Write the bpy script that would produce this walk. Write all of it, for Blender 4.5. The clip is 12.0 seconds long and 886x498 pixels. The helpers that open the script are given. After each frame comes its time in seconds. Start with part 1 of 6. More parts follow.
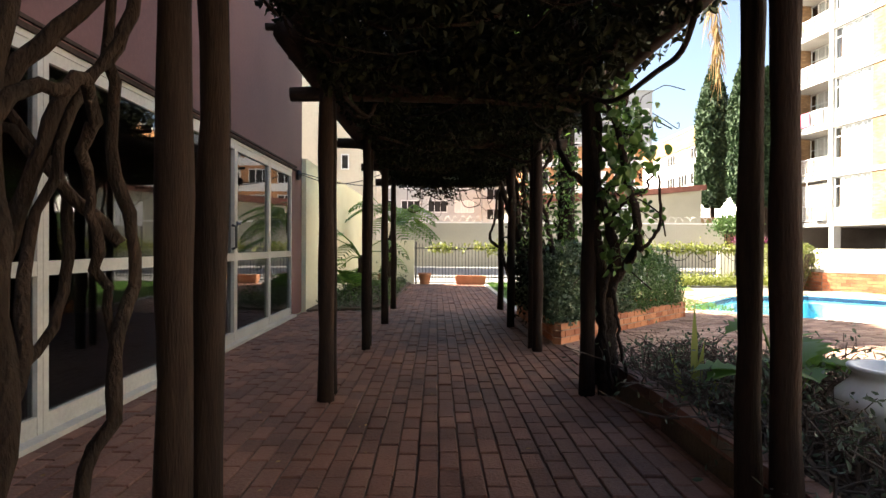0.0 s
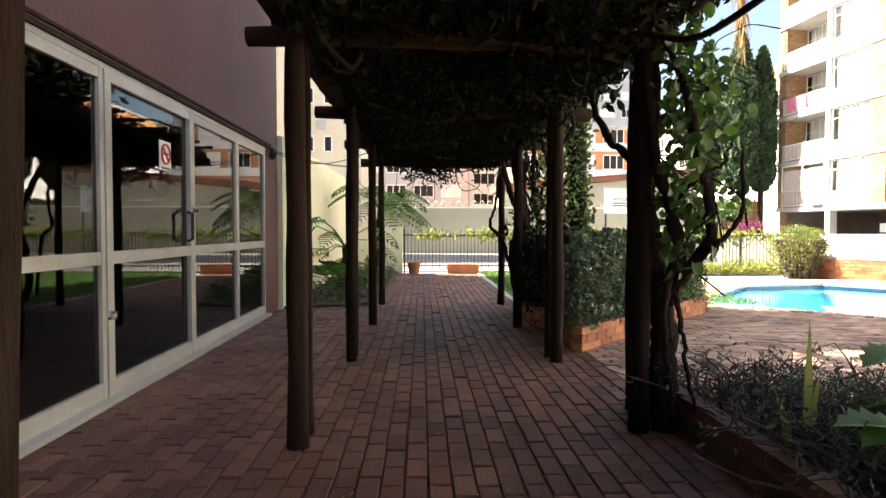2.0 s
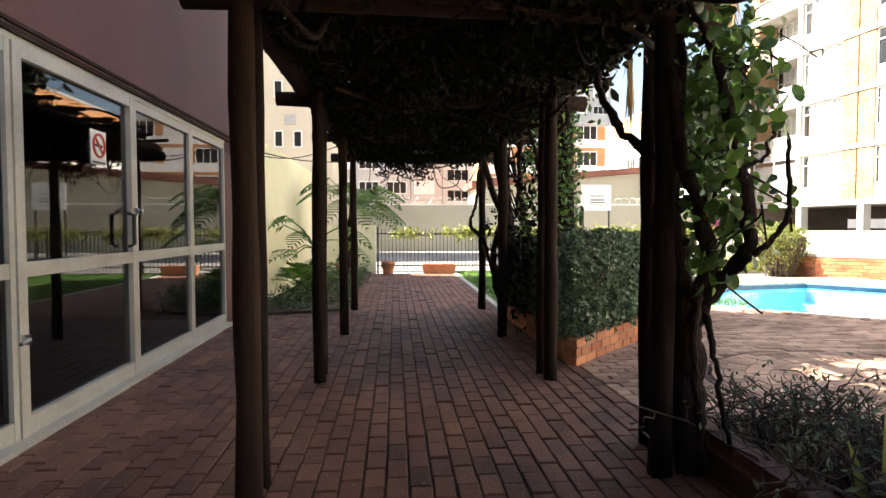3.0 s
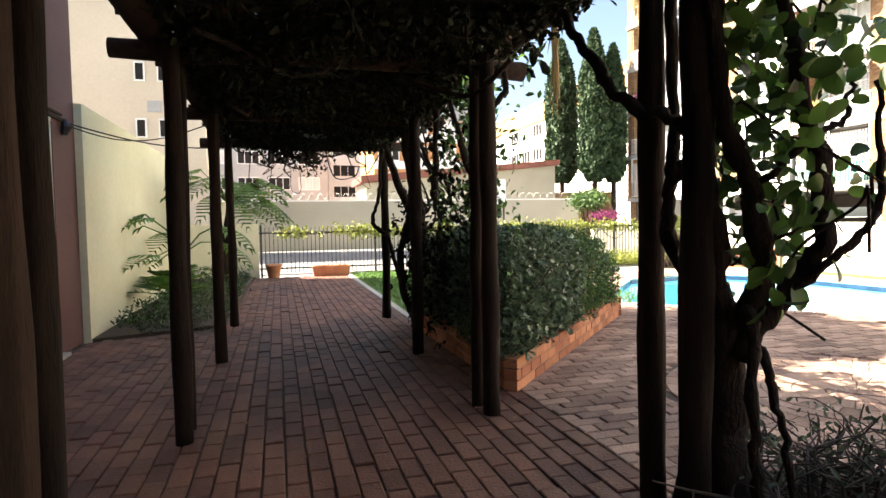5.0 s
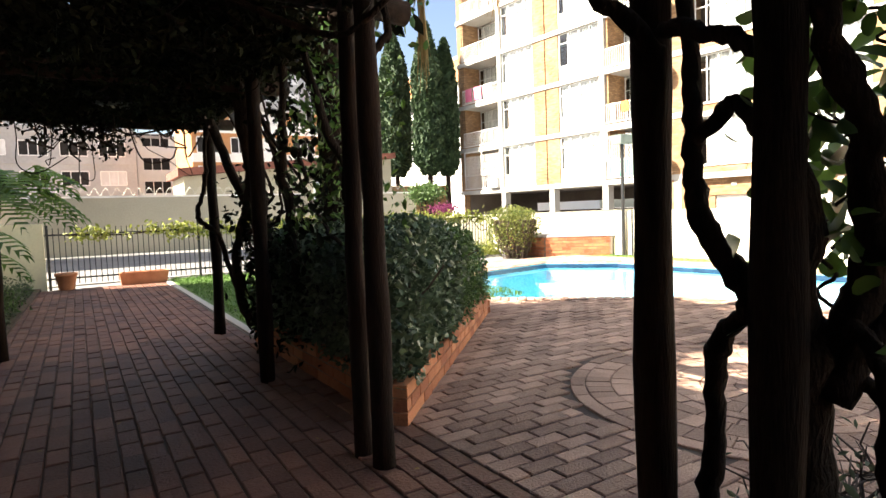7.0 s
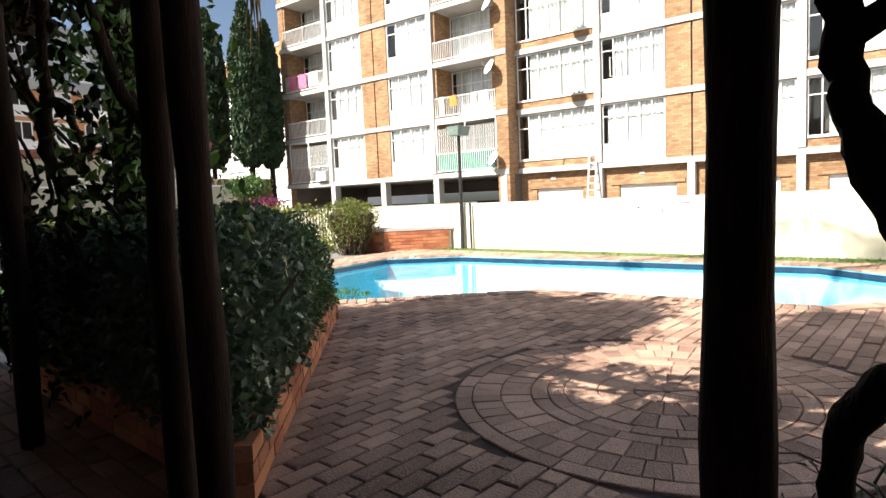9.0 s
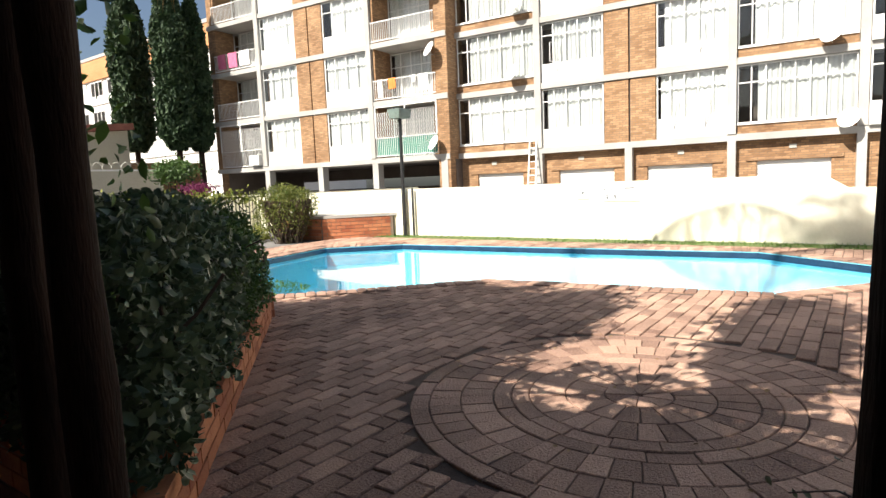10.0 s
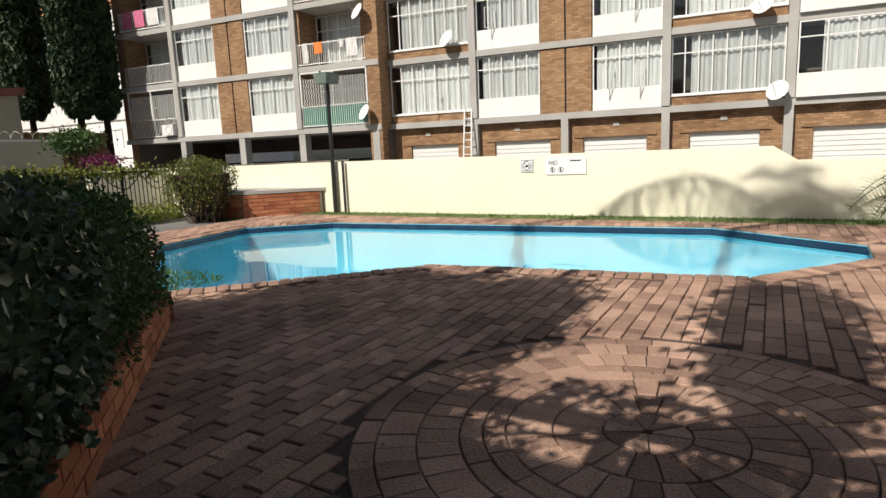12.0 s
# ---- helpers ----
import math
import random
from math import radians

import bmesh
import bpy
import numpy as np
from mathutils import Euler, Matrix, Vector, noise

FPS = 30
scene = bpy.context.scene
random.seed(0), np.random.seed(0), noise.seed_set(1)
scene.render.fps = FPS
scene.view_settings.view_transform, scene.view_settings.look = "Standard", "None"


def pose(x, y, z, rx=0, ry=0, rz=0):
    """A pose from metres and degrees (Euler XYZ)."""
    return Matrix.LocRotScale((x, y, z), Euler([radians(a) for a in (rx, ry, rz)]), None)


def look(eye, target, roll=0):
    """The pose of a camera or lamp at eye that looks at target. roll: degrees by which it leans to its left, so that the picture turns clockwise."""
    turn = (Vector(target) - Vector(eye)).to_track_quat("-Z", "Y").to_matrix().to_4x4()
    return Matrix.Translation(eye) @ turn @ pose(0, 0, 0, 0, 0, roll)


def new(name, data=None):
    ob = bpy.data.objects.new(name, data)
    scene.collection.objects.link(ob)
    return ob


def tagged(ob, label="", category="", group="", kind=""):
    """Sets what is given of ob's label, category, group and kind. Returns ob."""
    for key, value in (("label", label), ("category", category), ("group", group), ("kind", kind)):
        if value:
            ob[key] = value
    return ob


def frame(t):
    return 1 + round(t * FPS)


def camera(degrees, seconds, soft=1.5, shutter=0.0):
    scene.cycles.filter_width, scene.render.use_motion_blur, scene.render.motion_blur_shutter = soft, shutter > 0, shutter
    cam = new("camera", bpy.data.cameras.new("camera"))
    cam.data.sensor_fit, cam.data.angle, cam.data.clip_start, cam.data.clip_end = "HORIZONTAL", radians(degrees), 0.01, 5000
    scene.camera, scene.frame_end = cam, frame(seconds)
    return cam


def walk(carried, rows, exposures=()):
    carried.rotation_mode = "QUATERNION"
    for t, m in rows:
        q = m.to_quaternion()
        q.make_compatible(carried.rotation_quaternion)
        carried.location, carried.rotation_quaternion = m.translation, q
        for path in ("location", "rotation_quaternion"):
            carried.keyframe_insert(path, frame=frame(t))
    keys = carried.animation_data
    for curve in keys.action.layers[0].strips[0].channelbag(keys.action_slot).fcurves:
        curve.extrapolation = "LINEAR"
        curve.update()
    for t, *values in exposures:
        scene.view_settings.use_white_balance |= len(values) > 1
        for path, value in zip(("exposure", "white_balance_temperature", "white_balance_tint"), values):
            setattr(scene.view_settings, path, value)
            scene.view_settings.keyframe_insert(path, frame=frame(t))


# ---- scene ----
cam = camera(73.9, 12.0)
PATH = [
    (0, (-0.196, 0.203, 1.202), (-0.174, 2.203, 1.188), 0.3),
    (0.5, (-0.234, 0.471, 1.232), (-0.208, 2.471, 1.208), 0.3),
    (1, (-0.269, 0.753, 1.252), (-0.238, 2.753, 1.22), 0.3),
    (1.5, (-0.312, 1.036, 1.252), (-0.271, 3.035, 1.21), 0.2),
    (2, (-0.33, 1.347, 1.253), (-0.258, 3.344, 1.188), 0.1),
    (2.5, (-0.341, 1.678, 1.281), (-0.224, 3.673, 1.208), -0.0),
    (3, (-0.365, 1.988, 1.305), (-0.202, 3.98, 1.228), -0.1),
    (3.2, (-0.369, 2.114, 1.317), (-0.182, 4.103, 1.24), -0.1),
    (5, (-0.416, 3.154, 1.315), (0.121, 5.078, 1.222), -1.0),
    (5.5, (-0.395, 3.449, 1.308), (0.256, 5.337, 1.206), -1.5),
    (6, (-0.397, 3.697, 1.311), (0.378, 5.537, 1.204), -1.7),
    (6.5, (-0.365, 3.957, 1.297), (0.554, 5.729, 1.18), -1.9),
    (7, (-0.301, 4.222, 1.277), (0.749, 5.92, 1.153), -2.1),
    (7.2, (-0.254, 4.342, 1.264), (0.848, 6.005, 1.13), -2.5),
    (8.8, (0.039, 5.017, 1.232), (1.496, 6.378, 1.077), -2.3),
    (9, (0.078, 5.092, 1.235), (1.569, 6.415, 1.072), -2.4),
    (9.5, (0.211, 5.271, 1.245), (1.77, 6.51, 1.06), -2.4),
    (10, (0.362, 5.434, 1.246), (1.976, 6.594, 1.025), -2.4),
    (10.5, (0.525, 5.571, 1.261), (2.183, 6.662, 1.008), -2.4),
    (11, (0.691, 5.718, 1.27), (2.377, 6.757, 0.997), -2.4),
    (11.5, (0.885, 5.883, 1.257), (2.591, 6.882, 0.958), -2.3),
    (12, (1.09, 6.023, 1.251), (2.813, 6.985, 0.928), -2.4),
]
EXPOSURES = [(0, 2.88, 7000, 10), (1, 3.0, 7000, 10), (2.5, 3.0, 7000, 10), (5, 2.88, 6900, 10), (7, 2.52, 6950, 10), (9, 1.48, 6450, 10), (9.5, 1.36, 6450, 10), (10.5, 0.8, 6500, 10), (12, 0.06, 6450, 10)]
walk(cam, [(t, look(eye, aim, roll)) for t, eye, aim, roll in PATH], exposures=EXPOSURES)

# ---- light ----
SUN_DIR = Vector((1.0, -0.26, -1.05)).normalized()
world = bpy.data.worlds.new("sky_world")
scene.world = world
world.use_nodes = True
_wn = world.node_tree.nodes
_sky = _wn.new("ShaderNodeTexSky")
_sky.sky_type = "NISHITA"
_sky.sun_disc = False
_sky.sun_elevation = math.asin(-SUN_DIR.z)
_sky.sun_rotation = math.atan2(-SUN_DIR.x, -SUN_DIR.y)
_sky.air_density = 1.0
_sky.dust_density = 2.5
world.node_tree.links.new(_sky.outputs[0], _wn["Background"].inputs[0])
_wn["Background"].inputs[1].default_value = 0.052
_sun = new("sun", bpy.data.lights.new("sun", "SUN"))
_sun.data.energy, _sun.data.angle, _sun.data.color = 5.0, radians(0.53), (1.0, 0.94, 0.84)
_sun.matrix_world = look((0, 0, 30), Vector((0, 0, 30)) + SUN_DIR)

# ---- materials ----


def nodes_of(name):
    m = bpy.data.materials.new(name)
    m.use_nodes = True
    return m, m.node_tree.nodes, m.node_tree.links, m.node_tree.nodes["Principled BSDF"]


def paint(name, dark, light, rough=0.8, scale=3.0, fine=40.0, bump=0.15, piece=0.0, stretch=(1, 1, 1), metal=0.0, spec=0.4, island=False, depth=0.01):
    """A surface between two colours, by coarse stains and fine grain, with relief; piece: how far single pieces differ."""
    m, N, L, P = nodes_of(name)
    geo = N.new("ShaderNodeNewGeometry")
    mp = N.new("ShaderNodeMapping")
    mp.inputs["Scale"].default_value = stretch
    L.new(geo.outputs["Position"], mp.inputs[0])
    a, b = N.new("ShaderNodeTexNoise"), N.new("ShaderNodeTexNoise")
    for n, s in ((a, scale), (b, fine)):
        n.inputs["Scale"].default_value, n.inputs["Detail"].default_value = s, 6
        L.new(mp.outputs[0], n.inputs["Vector"])
    mix = N.new("ShaderNodeMath")
    mix.operation = "MULTIPLY_ADD"
    L.new(a.outputs[0], mix.inputs[0])
    mix.inputs[1].default_value = 0.65
    half = N.new("ShaderNodeMath")
    half.operation = "MULTIPLY"
    L.new(b.outputs[0], half.inputs[0])
    half.inputs[1].default_value = 0.35
    L.new(half.outputs[0], mix.inputs[2])
    fac = mix.outputs[0]
    if piece:
        rnd = geo.outputs["Random Per Island"] if island else N.new("ShaderNodeObjectInfo").outputs["Random"]
        ad = N.new("ShaderNodeMath")
        ad.operation = "MULTIPLY_ADD"
        L.new(rnd, ad.inputs[0])
        ad.inputs[1].default_value = piece
        sub = N.new("ShaderNodeMath")
        sub.operation = "SUBTRACT"
        L.new(fac, sub.inputs[0])
        sub.inputs[1].default_value = piece / 2
        L.new(sub.outputs[0], ad.inputs[2])
        fac = ad.outputs[0]
    ramp = N.new("ShaderNodeValToRGB")
    ramp.color_ramp.elements[0].position, ramp.color_ramp.elements[1].position = 0.3, 0.7
    ramp.color_ramp.elements[0].color, ramp.color_ramp.elements[1].color = (*dark, 1), (*light, 1)
    L.new(fac, ramp.inputs[0])
    L.new(ramp.outputs[0], P.inputs["Base Color"])
    P.inputs["Roughness"].default_value, P.inputs["Metallic"].default_value = rough, metal
    P.inputs["Specular IOR Level"].default_value = spec
    if bump:
        bp = N.new("ShaderNodeBump")
        bp.inputs["Strength"].default_value, bp.inputs["Distance"].default_value = bump, depth
        L.new(b.outputs[0], bp.inputs["Height"])
        L.new(bp.outputs[0], P.inputs["Normal"])
    return m


def leaf_paint(name, dark, light, rough=0.45, through_light=0.35, spec=0.4):
    m, N, L, P = nodes_of(name)
    geo = N.new("ShaderNodeNewGeometry")
    ramp = N.new("ShaderNodeValToRGB")
    ramp.color_ramp.elements[0].color, ramp.color_ramp.elements[1].color = (*dark, 1), (*light, 1)
    L.new(geo.outputs["Random Per Island"], ramp.inputs[0])
    L.new(ramp.outputs[0], P.inputs["Base Color"])
    P.inputs["Roughness"].default_value = rough
    P.inputs["Specular IOR Level"].default_value = spec
    tr = N.new("ShaderNodeBsdfTranslucent")
    L.new(ramp.outputs[0], tr.inputs[0])
    mx = N.new("ShaderNodeMixShader")
    mx.inputs[0].default_value = through_light
    L.new(P.outputs[0], mx.inputs[1])
    L.new(tr.outputs[0], mx.inputs[2])
    L.new(mx.outputs[0], N["Material Output"].inputs[0])
    return m


def clear(name, tint, ior=1.5, rough=0.0, ripple=0.0, scale=2.0):
    """Thin glass or a water surface: clear, with a Fresnel gloss."""
    m, N, L, P = nodes_of(name)
    N.remove(P)
    t, g, mx, f = (N.new("ShaderNode" + k) for k in ("BsdfTransparent", "BsdfGlossy", "MixShader", "LayerWeight"))
    f.inputs["Blend"].default_value = 0.5
    five, lift = N.new("ShaderNodeMath"), N.new("ShaderNodeMath")
    five.operation, lift.operation = "POWER", "MULTIPLY_ADD"
    five.inputs[1].default_value = 5.0
    floor_gloss = ((ior - 1) / (ior + 1)) ** 2 * 1.6
    lift.inputs[1].default_value, lift.inputs[2].default_value = 1 - floor_gloss, floor_gloss
    L.new(f.outputs["Facing"], five.inputs[0])
    L.new(five.outputs[0], lift.inputs[0])
    t.inputs[0].default_value = (*tint, 1)
    g.inputs["Roughness"].default_value = rough
    L.new(lift.outputs[0], mx.inputs[0])
    L.new(t.outputs[0], mx.inputs[1])
    L.new(g.outputs[0], mx.inputs[2])
    L.new(mx.outputs[0], N["Material Output"].inputs[0])
    if ripple:
        nz, bp, geo = N.new("ShaderNodeTexNoise"), N.new("ShaderNodeBump"), N.new("ShaderNodeNewGeometry")
        nz.inputs["Scale"].default_value, nz.inputs["Detail"].default_value = scale, 3
        L.new(geo.outputs["Position"], nz.inputs["Vector"])
        L.new(nz.outputs[0], bp.inputs["Height"])
        bp.inputs["Strength"].default_value, bp.inputs["Distance"].default_value = ripple, 0.02
        L.new(bp.outputs[0], g.inputs["Normal"])
        L.new(bp.outputs[0], f.inputs["Normal"])
    return m


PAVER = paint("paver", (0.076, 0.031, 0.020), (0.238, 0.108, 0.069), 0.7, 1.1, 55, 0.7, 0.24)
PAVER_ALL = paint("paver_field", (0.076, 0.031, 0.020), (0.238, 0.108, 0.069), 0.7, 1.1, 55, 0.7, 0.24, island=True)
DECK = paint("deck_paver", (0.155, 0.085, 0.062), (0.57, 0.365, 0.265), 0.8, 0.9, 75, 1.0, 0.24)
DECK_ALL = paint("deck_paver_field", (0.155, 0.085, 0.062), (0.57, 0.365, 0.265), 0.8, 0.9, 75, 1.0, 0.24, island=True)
JOINT = paint("joint_sand", (0.06, 0.042, 0.033), (0.14, 0.10, 0.075), 0.95, 6, 90, 0.4)
BRICK = paint("orange_brick", (0.30, 0.095, 0.045), (0.52, 0.21, 0.10), 0.85, 3, 70, 0.5, 0.4)
MORTAR = paint("mortar", (0.16, 0.12, 0.095), (0.30, 0.24, 0.19), 0.95, 5, 60, 0.4)


def coursed(name, dark, light, joint):
    """Far brickwork in the planes x = const or y = const, with courses and joints of real size."""
    m, N, L, P = nodes_of(name)
    geo, sep, com, add = (N.new("ShaderNode" + k) for k in ("NewGeometry", "SeparateXYZ", "CombineXYZ", "Math"))
    L.new(geo.outputs["Position"], sep.inputs[0])
    L.new(sep.outputs[0], add.inputs[0])
    L.new(sep.outputs[1], add.inputs[1])
    L.new(add.outputs[0], com.inputs[0])
    L.new(sep.outputs[2], com.inputs[1])
    tex, nz, mx = N.new("ShaderNodeTexBrick"), N.new("ShaderNodeTexNoise"), N.new("ShaderNodeMix")
    tex.inputs["Scale"].default_value, tex.inputs["Brick Width"].default_value, tex.inputs["Row Height"].default_value = 1.0, 0.23, 0.086
    tex.inputs["Mortar Size"].default_value = 0.009
    tex.inputs["Color1"].default_value, tex.inputs["Color2"].default_value, tex.inputs["Mortar"].default_value = (*dark, 1), (*light, 1), (*joint, 1)
    L.new(com.outputs[0], tex.inputs["Vector"])
    nz.inputs["Scale"].default_value, nz.inputs["Detail"].default_value = 0.8, 6
    L.new(geo.outputs["Position"], nz.inputs["Vector"])
    mx.data_type, mx.blend_type = "RGBA", "SOFT_LIGHT"
    mx.inputs[0].default_value = 0.8
    L.new(tex.outputs[0], mx.inputs[6])
    L.new(nz.outputs[0], mx.inputs[7])
    L.new(mx.outputs[2], P.inputs["Base Color"])
    P.inputs["Roughness"].default_value = 0.9
    bp = N.new("ShaderNodeBump")
    bp.inputs["Strength"].default_value, bp.inputs["Distance"].default_value, bp.invert = 0.6, 0.01, True
    L.new(tex.outputs["Fac"], bp.inputs["Height"])
    L.new(bp.outputs[0], P.inputs["Normal"])
    return m


FACE_BRICK = coursed("facade_brick", (0.24, 0.13, 0.06), (0.40, 0.235, 0.12), (0.19, 0.13, 0.085))
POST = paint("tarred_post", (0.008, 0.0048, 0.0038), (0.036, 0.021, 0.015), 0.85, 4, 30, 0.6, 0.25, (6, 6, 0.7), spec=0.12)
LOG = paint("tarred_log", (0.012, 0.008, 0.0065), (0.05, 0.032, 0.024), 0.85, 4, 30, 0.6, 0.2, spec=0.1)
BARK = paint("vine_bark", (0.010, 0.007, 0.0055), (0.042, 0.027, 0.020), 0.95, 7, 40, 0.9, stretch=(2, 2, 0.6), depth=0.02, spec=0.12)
TWIG = paint("twig_bark", (0.04, 0.028, 0.022), (0.14, 0.10, 0.075), 0.9, 7, 40, 0.5)
MAROON = paint("maroon_paint", (0.10, 0.040, 0.037), (0.155, 0.068, 0.062), 0.7, 0.7, 25, 0.12)
CREAM = paint("cream_paint", (0.62, 0.57, 0.37), (0.78, 0.74, 0.54), 0.8, 0.7, 20, 0.1)
PALE = paint("pale_yellow_paint", (0.76, 0.72, 0.55), (0.88, 0.85, 0.69), 0.8, 0.5, 20, 0.08)
# cream darkened to grey, with the shade on unlit walls put into the colour
GREY_CREAM = paint("shaded_cream_paint", (0.34, 0.32, 0.25), (0.48, 0.45, 0.36), 0.85, 0.4, 15, 0.1)
VERGE = paint("dry_verge", (0.07, 0.105, 0.03), (0.20, 0.23, 0.09), 0.95, 3, 50, 0.6)
BEIGE = paint("beige_wall", (0.55, 0.47, 0.36), (0.68, 0.60, 0.48), 0.85, 0.3, 8, 0.1)
WHITE = paint("white_paint", (0.74, 0.73, 0.70), (0.84, 0.83, 0.80), 0.6, 1.0, 20, 0.05)
ALU = paint("pale_frame_paint", (0.34, 0.32, 0.285), (0.52, 0.50, 0.45), 0.4, 2.0, 30, 0.05)
CONCRETE = paint("painted_concrete", (0.33, 0.315, 0.29), (0.48, 0.465, 0.435), 0.8, 0.8, 20, 0.15)
ASPHALT = paint("driveway", (0.12, 0.115, 0.11), (0.22, 0.21, 0.20), 0.9, 0.8, 40, 0.3)
EARTH = paint("soil", (0.05, 0.035, 0.022), (0.13, 0.09, 0.055), 0.95, 3, 40, 0.8)
GRASS_GROUND = paint("turf", (0.05, 0.10, 0.02), (0.12, 0.20, 0.05), 0.95, 2, 60, 0.8)
POOL_PAINT = paint("pool_paint", (0.16, 0.60, 0.78), (0.28, 0.74, 0.86), 0.6, 0.6, 6, 0.0)
POOL_TILE = paint("pool_band_tile", (0.010, 0.026, 0.055), (0.028, 0.065, 0.115), 0.25, 4, 30, 0.0, 0.4)
# opaque near-black that paints in unlit rooms on far window panes
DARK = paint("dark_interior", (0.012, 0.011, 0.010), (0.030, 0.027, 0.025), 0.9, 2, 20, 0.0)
# dark brown that paints in the shade of rooms and undercroft
SHADE_WALL = paint("undercroft_shade_wall", (0.10, 0.08, 0.07), (0.17, 0.14, 0.12), 0.9, 1, 20, 0.0)
IRON = paint("black_iron", (0.012, 0.012, 0.013), (0.035, 0.035, 0.036), 0.5, 4, 50, 0.2)
STEEL = paint("chromed_steel", (0.5, 0.5, 0.5), (0.7, 0.7, 0.7), 0.25, 4, 50, 0.0, metal=1.0)
TERRACOTTA = paint("terracotta", (0.33, 0.13, 0.065), (0.50, 0.23, 0.12), 0.85, 5, 50, 0.2)
URN_PAINT = paint("white_urn_paint", (0.62, 0.62, 0.62), (0.80, 0.80, 0.80), 0.6, 3, 30, 0.2)
ROOF_RED = paint("oxide_roof", (0.16, 0.055, 0.04), (0.28, 0.11, 0.08), 0.8, 1, 8, 0.3)
ORANGE_WALL = paint("orange_brickwork", (0.42, 0.19, 0.08), (0.58, 0.30, 0.14), 0.9, 0.3, 4, 0.2, stretch=(1, 1, 4))
GREY_WALL = paint("grey_render", (0.36, 0.35, 0.34), (0.50, 0.49, 0.48), 0.9, 0.3, 4, 0.1)
CURTAIN = paint("net_curtain", (0.60, 0.585, 0.57), (0.88, 0.86, 0.84), 0.9, 1.2, 8, 0.5, 0.3, (1, 6, 0.3))
CLOTH = paint("laundry_cloth", (0.60, 0.58, 0.55), (0.82, 0.80, 0.78), 0.9, 4, 30, 0.3)
PINK = paint("pink_cloth", (0.50, 0.10, 0.20), (0.70, 0.22, 0.34), 0.9, 4, 30, 0.3)
ORANGE_CLOTH = paint("orange_cloth", (0.70, 0.20, 0.04), (0.85, 0.32, 0.10), 0.9, 4, 30, 0.3)
GREEN_NET = paint("green_shade_net", (0.02, 0.16, 0.12), (0.06, 0.28, 0.20), 0.8, 4, 40, 0.3)
LAMP_LENS = paint("frosted_lens", (0.14, 0.18, 0.16), (0.24, 0.29, 0.26), 0.3, 5, 20, 0.0)
SIGN_WHITE = paint("sign_white", (0.74, 0.74, 0.74), (0.82, 0.82, 0.82), 0.4, 2, 20, 0.0)
SIGN_BLACK = paint("sign_black", (0.03, 0.03, 0.03), (0.06, 0.06, 0.06), 0.5, 2, 20, 0.0)
SIGN_RED = paint("sign_red", (0.45, 0.04, 0.03), (0.58, 0.07, 0.06), 0.5, 2, 20, 0.0)
GLASS = clear("window_glass", (0.93, 0.95, 0.95), 1.45)
DARK_GLASS = clear("tinted_glass", (0.55, 0.56, 0.57), 1.6)
WATER = clear("pool_water", (0.80, 0.96, 1.0), 1.33, 0.0, 0.10, 1.6)
# near-black: the shade within the canopy is put into this leaf colour
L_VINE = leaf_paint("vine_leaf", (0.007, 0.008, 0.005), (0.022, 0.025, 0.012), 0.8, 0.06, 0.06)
# brighter green copy for leaves that catch the light
L_BRIGHT = leaf_paint("lit_vine_leaf", (0.020, 0.050, 0.012), (0.13, 0.24, 0.05), 0.4, 0.35)
L_HEDGE = leaf_paint("hedge_leaf", (0.030, 0.060, 0.028), (0.15, 0.20, 0.115), 0.32, 0.25)
L_LAUREL = leaf_paint("fine_hedge_leaf", (0.035, 0.075, 0.018), (0.10, 0.17, 0.045), 0.45, 0.3)
L_CYPRESS = leaf_paint("cypress_leaf", (0.012, 0.032, 0.012), (0.045, 0.080, 0.030), 0.7, 0.15)
L_YELLOW = leaf_paint("yellow_green_leaf", (0.14, 0.17, 0.03), (0.34, 0.36, 0.09), 0.5, 0.4)
L_BUSH = leaf_paint("bush_leaf", (0.06, 0.085, 0.018), (0.24, 0.26, 0.06), 0.5, 0.35)
L_MAGENTA = leaf_paint("magenta_flower", (0.11, 0.018, 0.055), (0.24, 0.04, 0.12), 0.6, 0.35)
L_PHILO = leaf_paint("glossy_big_leaf", (0.05, 0.12, 0.018), (0.15, 0.26, 0.045), 0.5, 0.4)
L_DRY = leaf_paint("dry_frond", (0.20, 0.12, 0.05), (0.40, 0.27, 0.12), 0.8, 0.3)
L_GREY = leaf_paint("grey_groundcover", (0.06, 0.08, 0.05), (0.15, 0.18, 0.11), 0.7, 0.25)
L_GRASS = leaf_paint("grass_blade", (0.05, 0.12, 0.02), (0.15, 0.27, 0.06), 0.6, 0.4)

# ---- building helpers ----
RNG = np.random.default_rng(7)


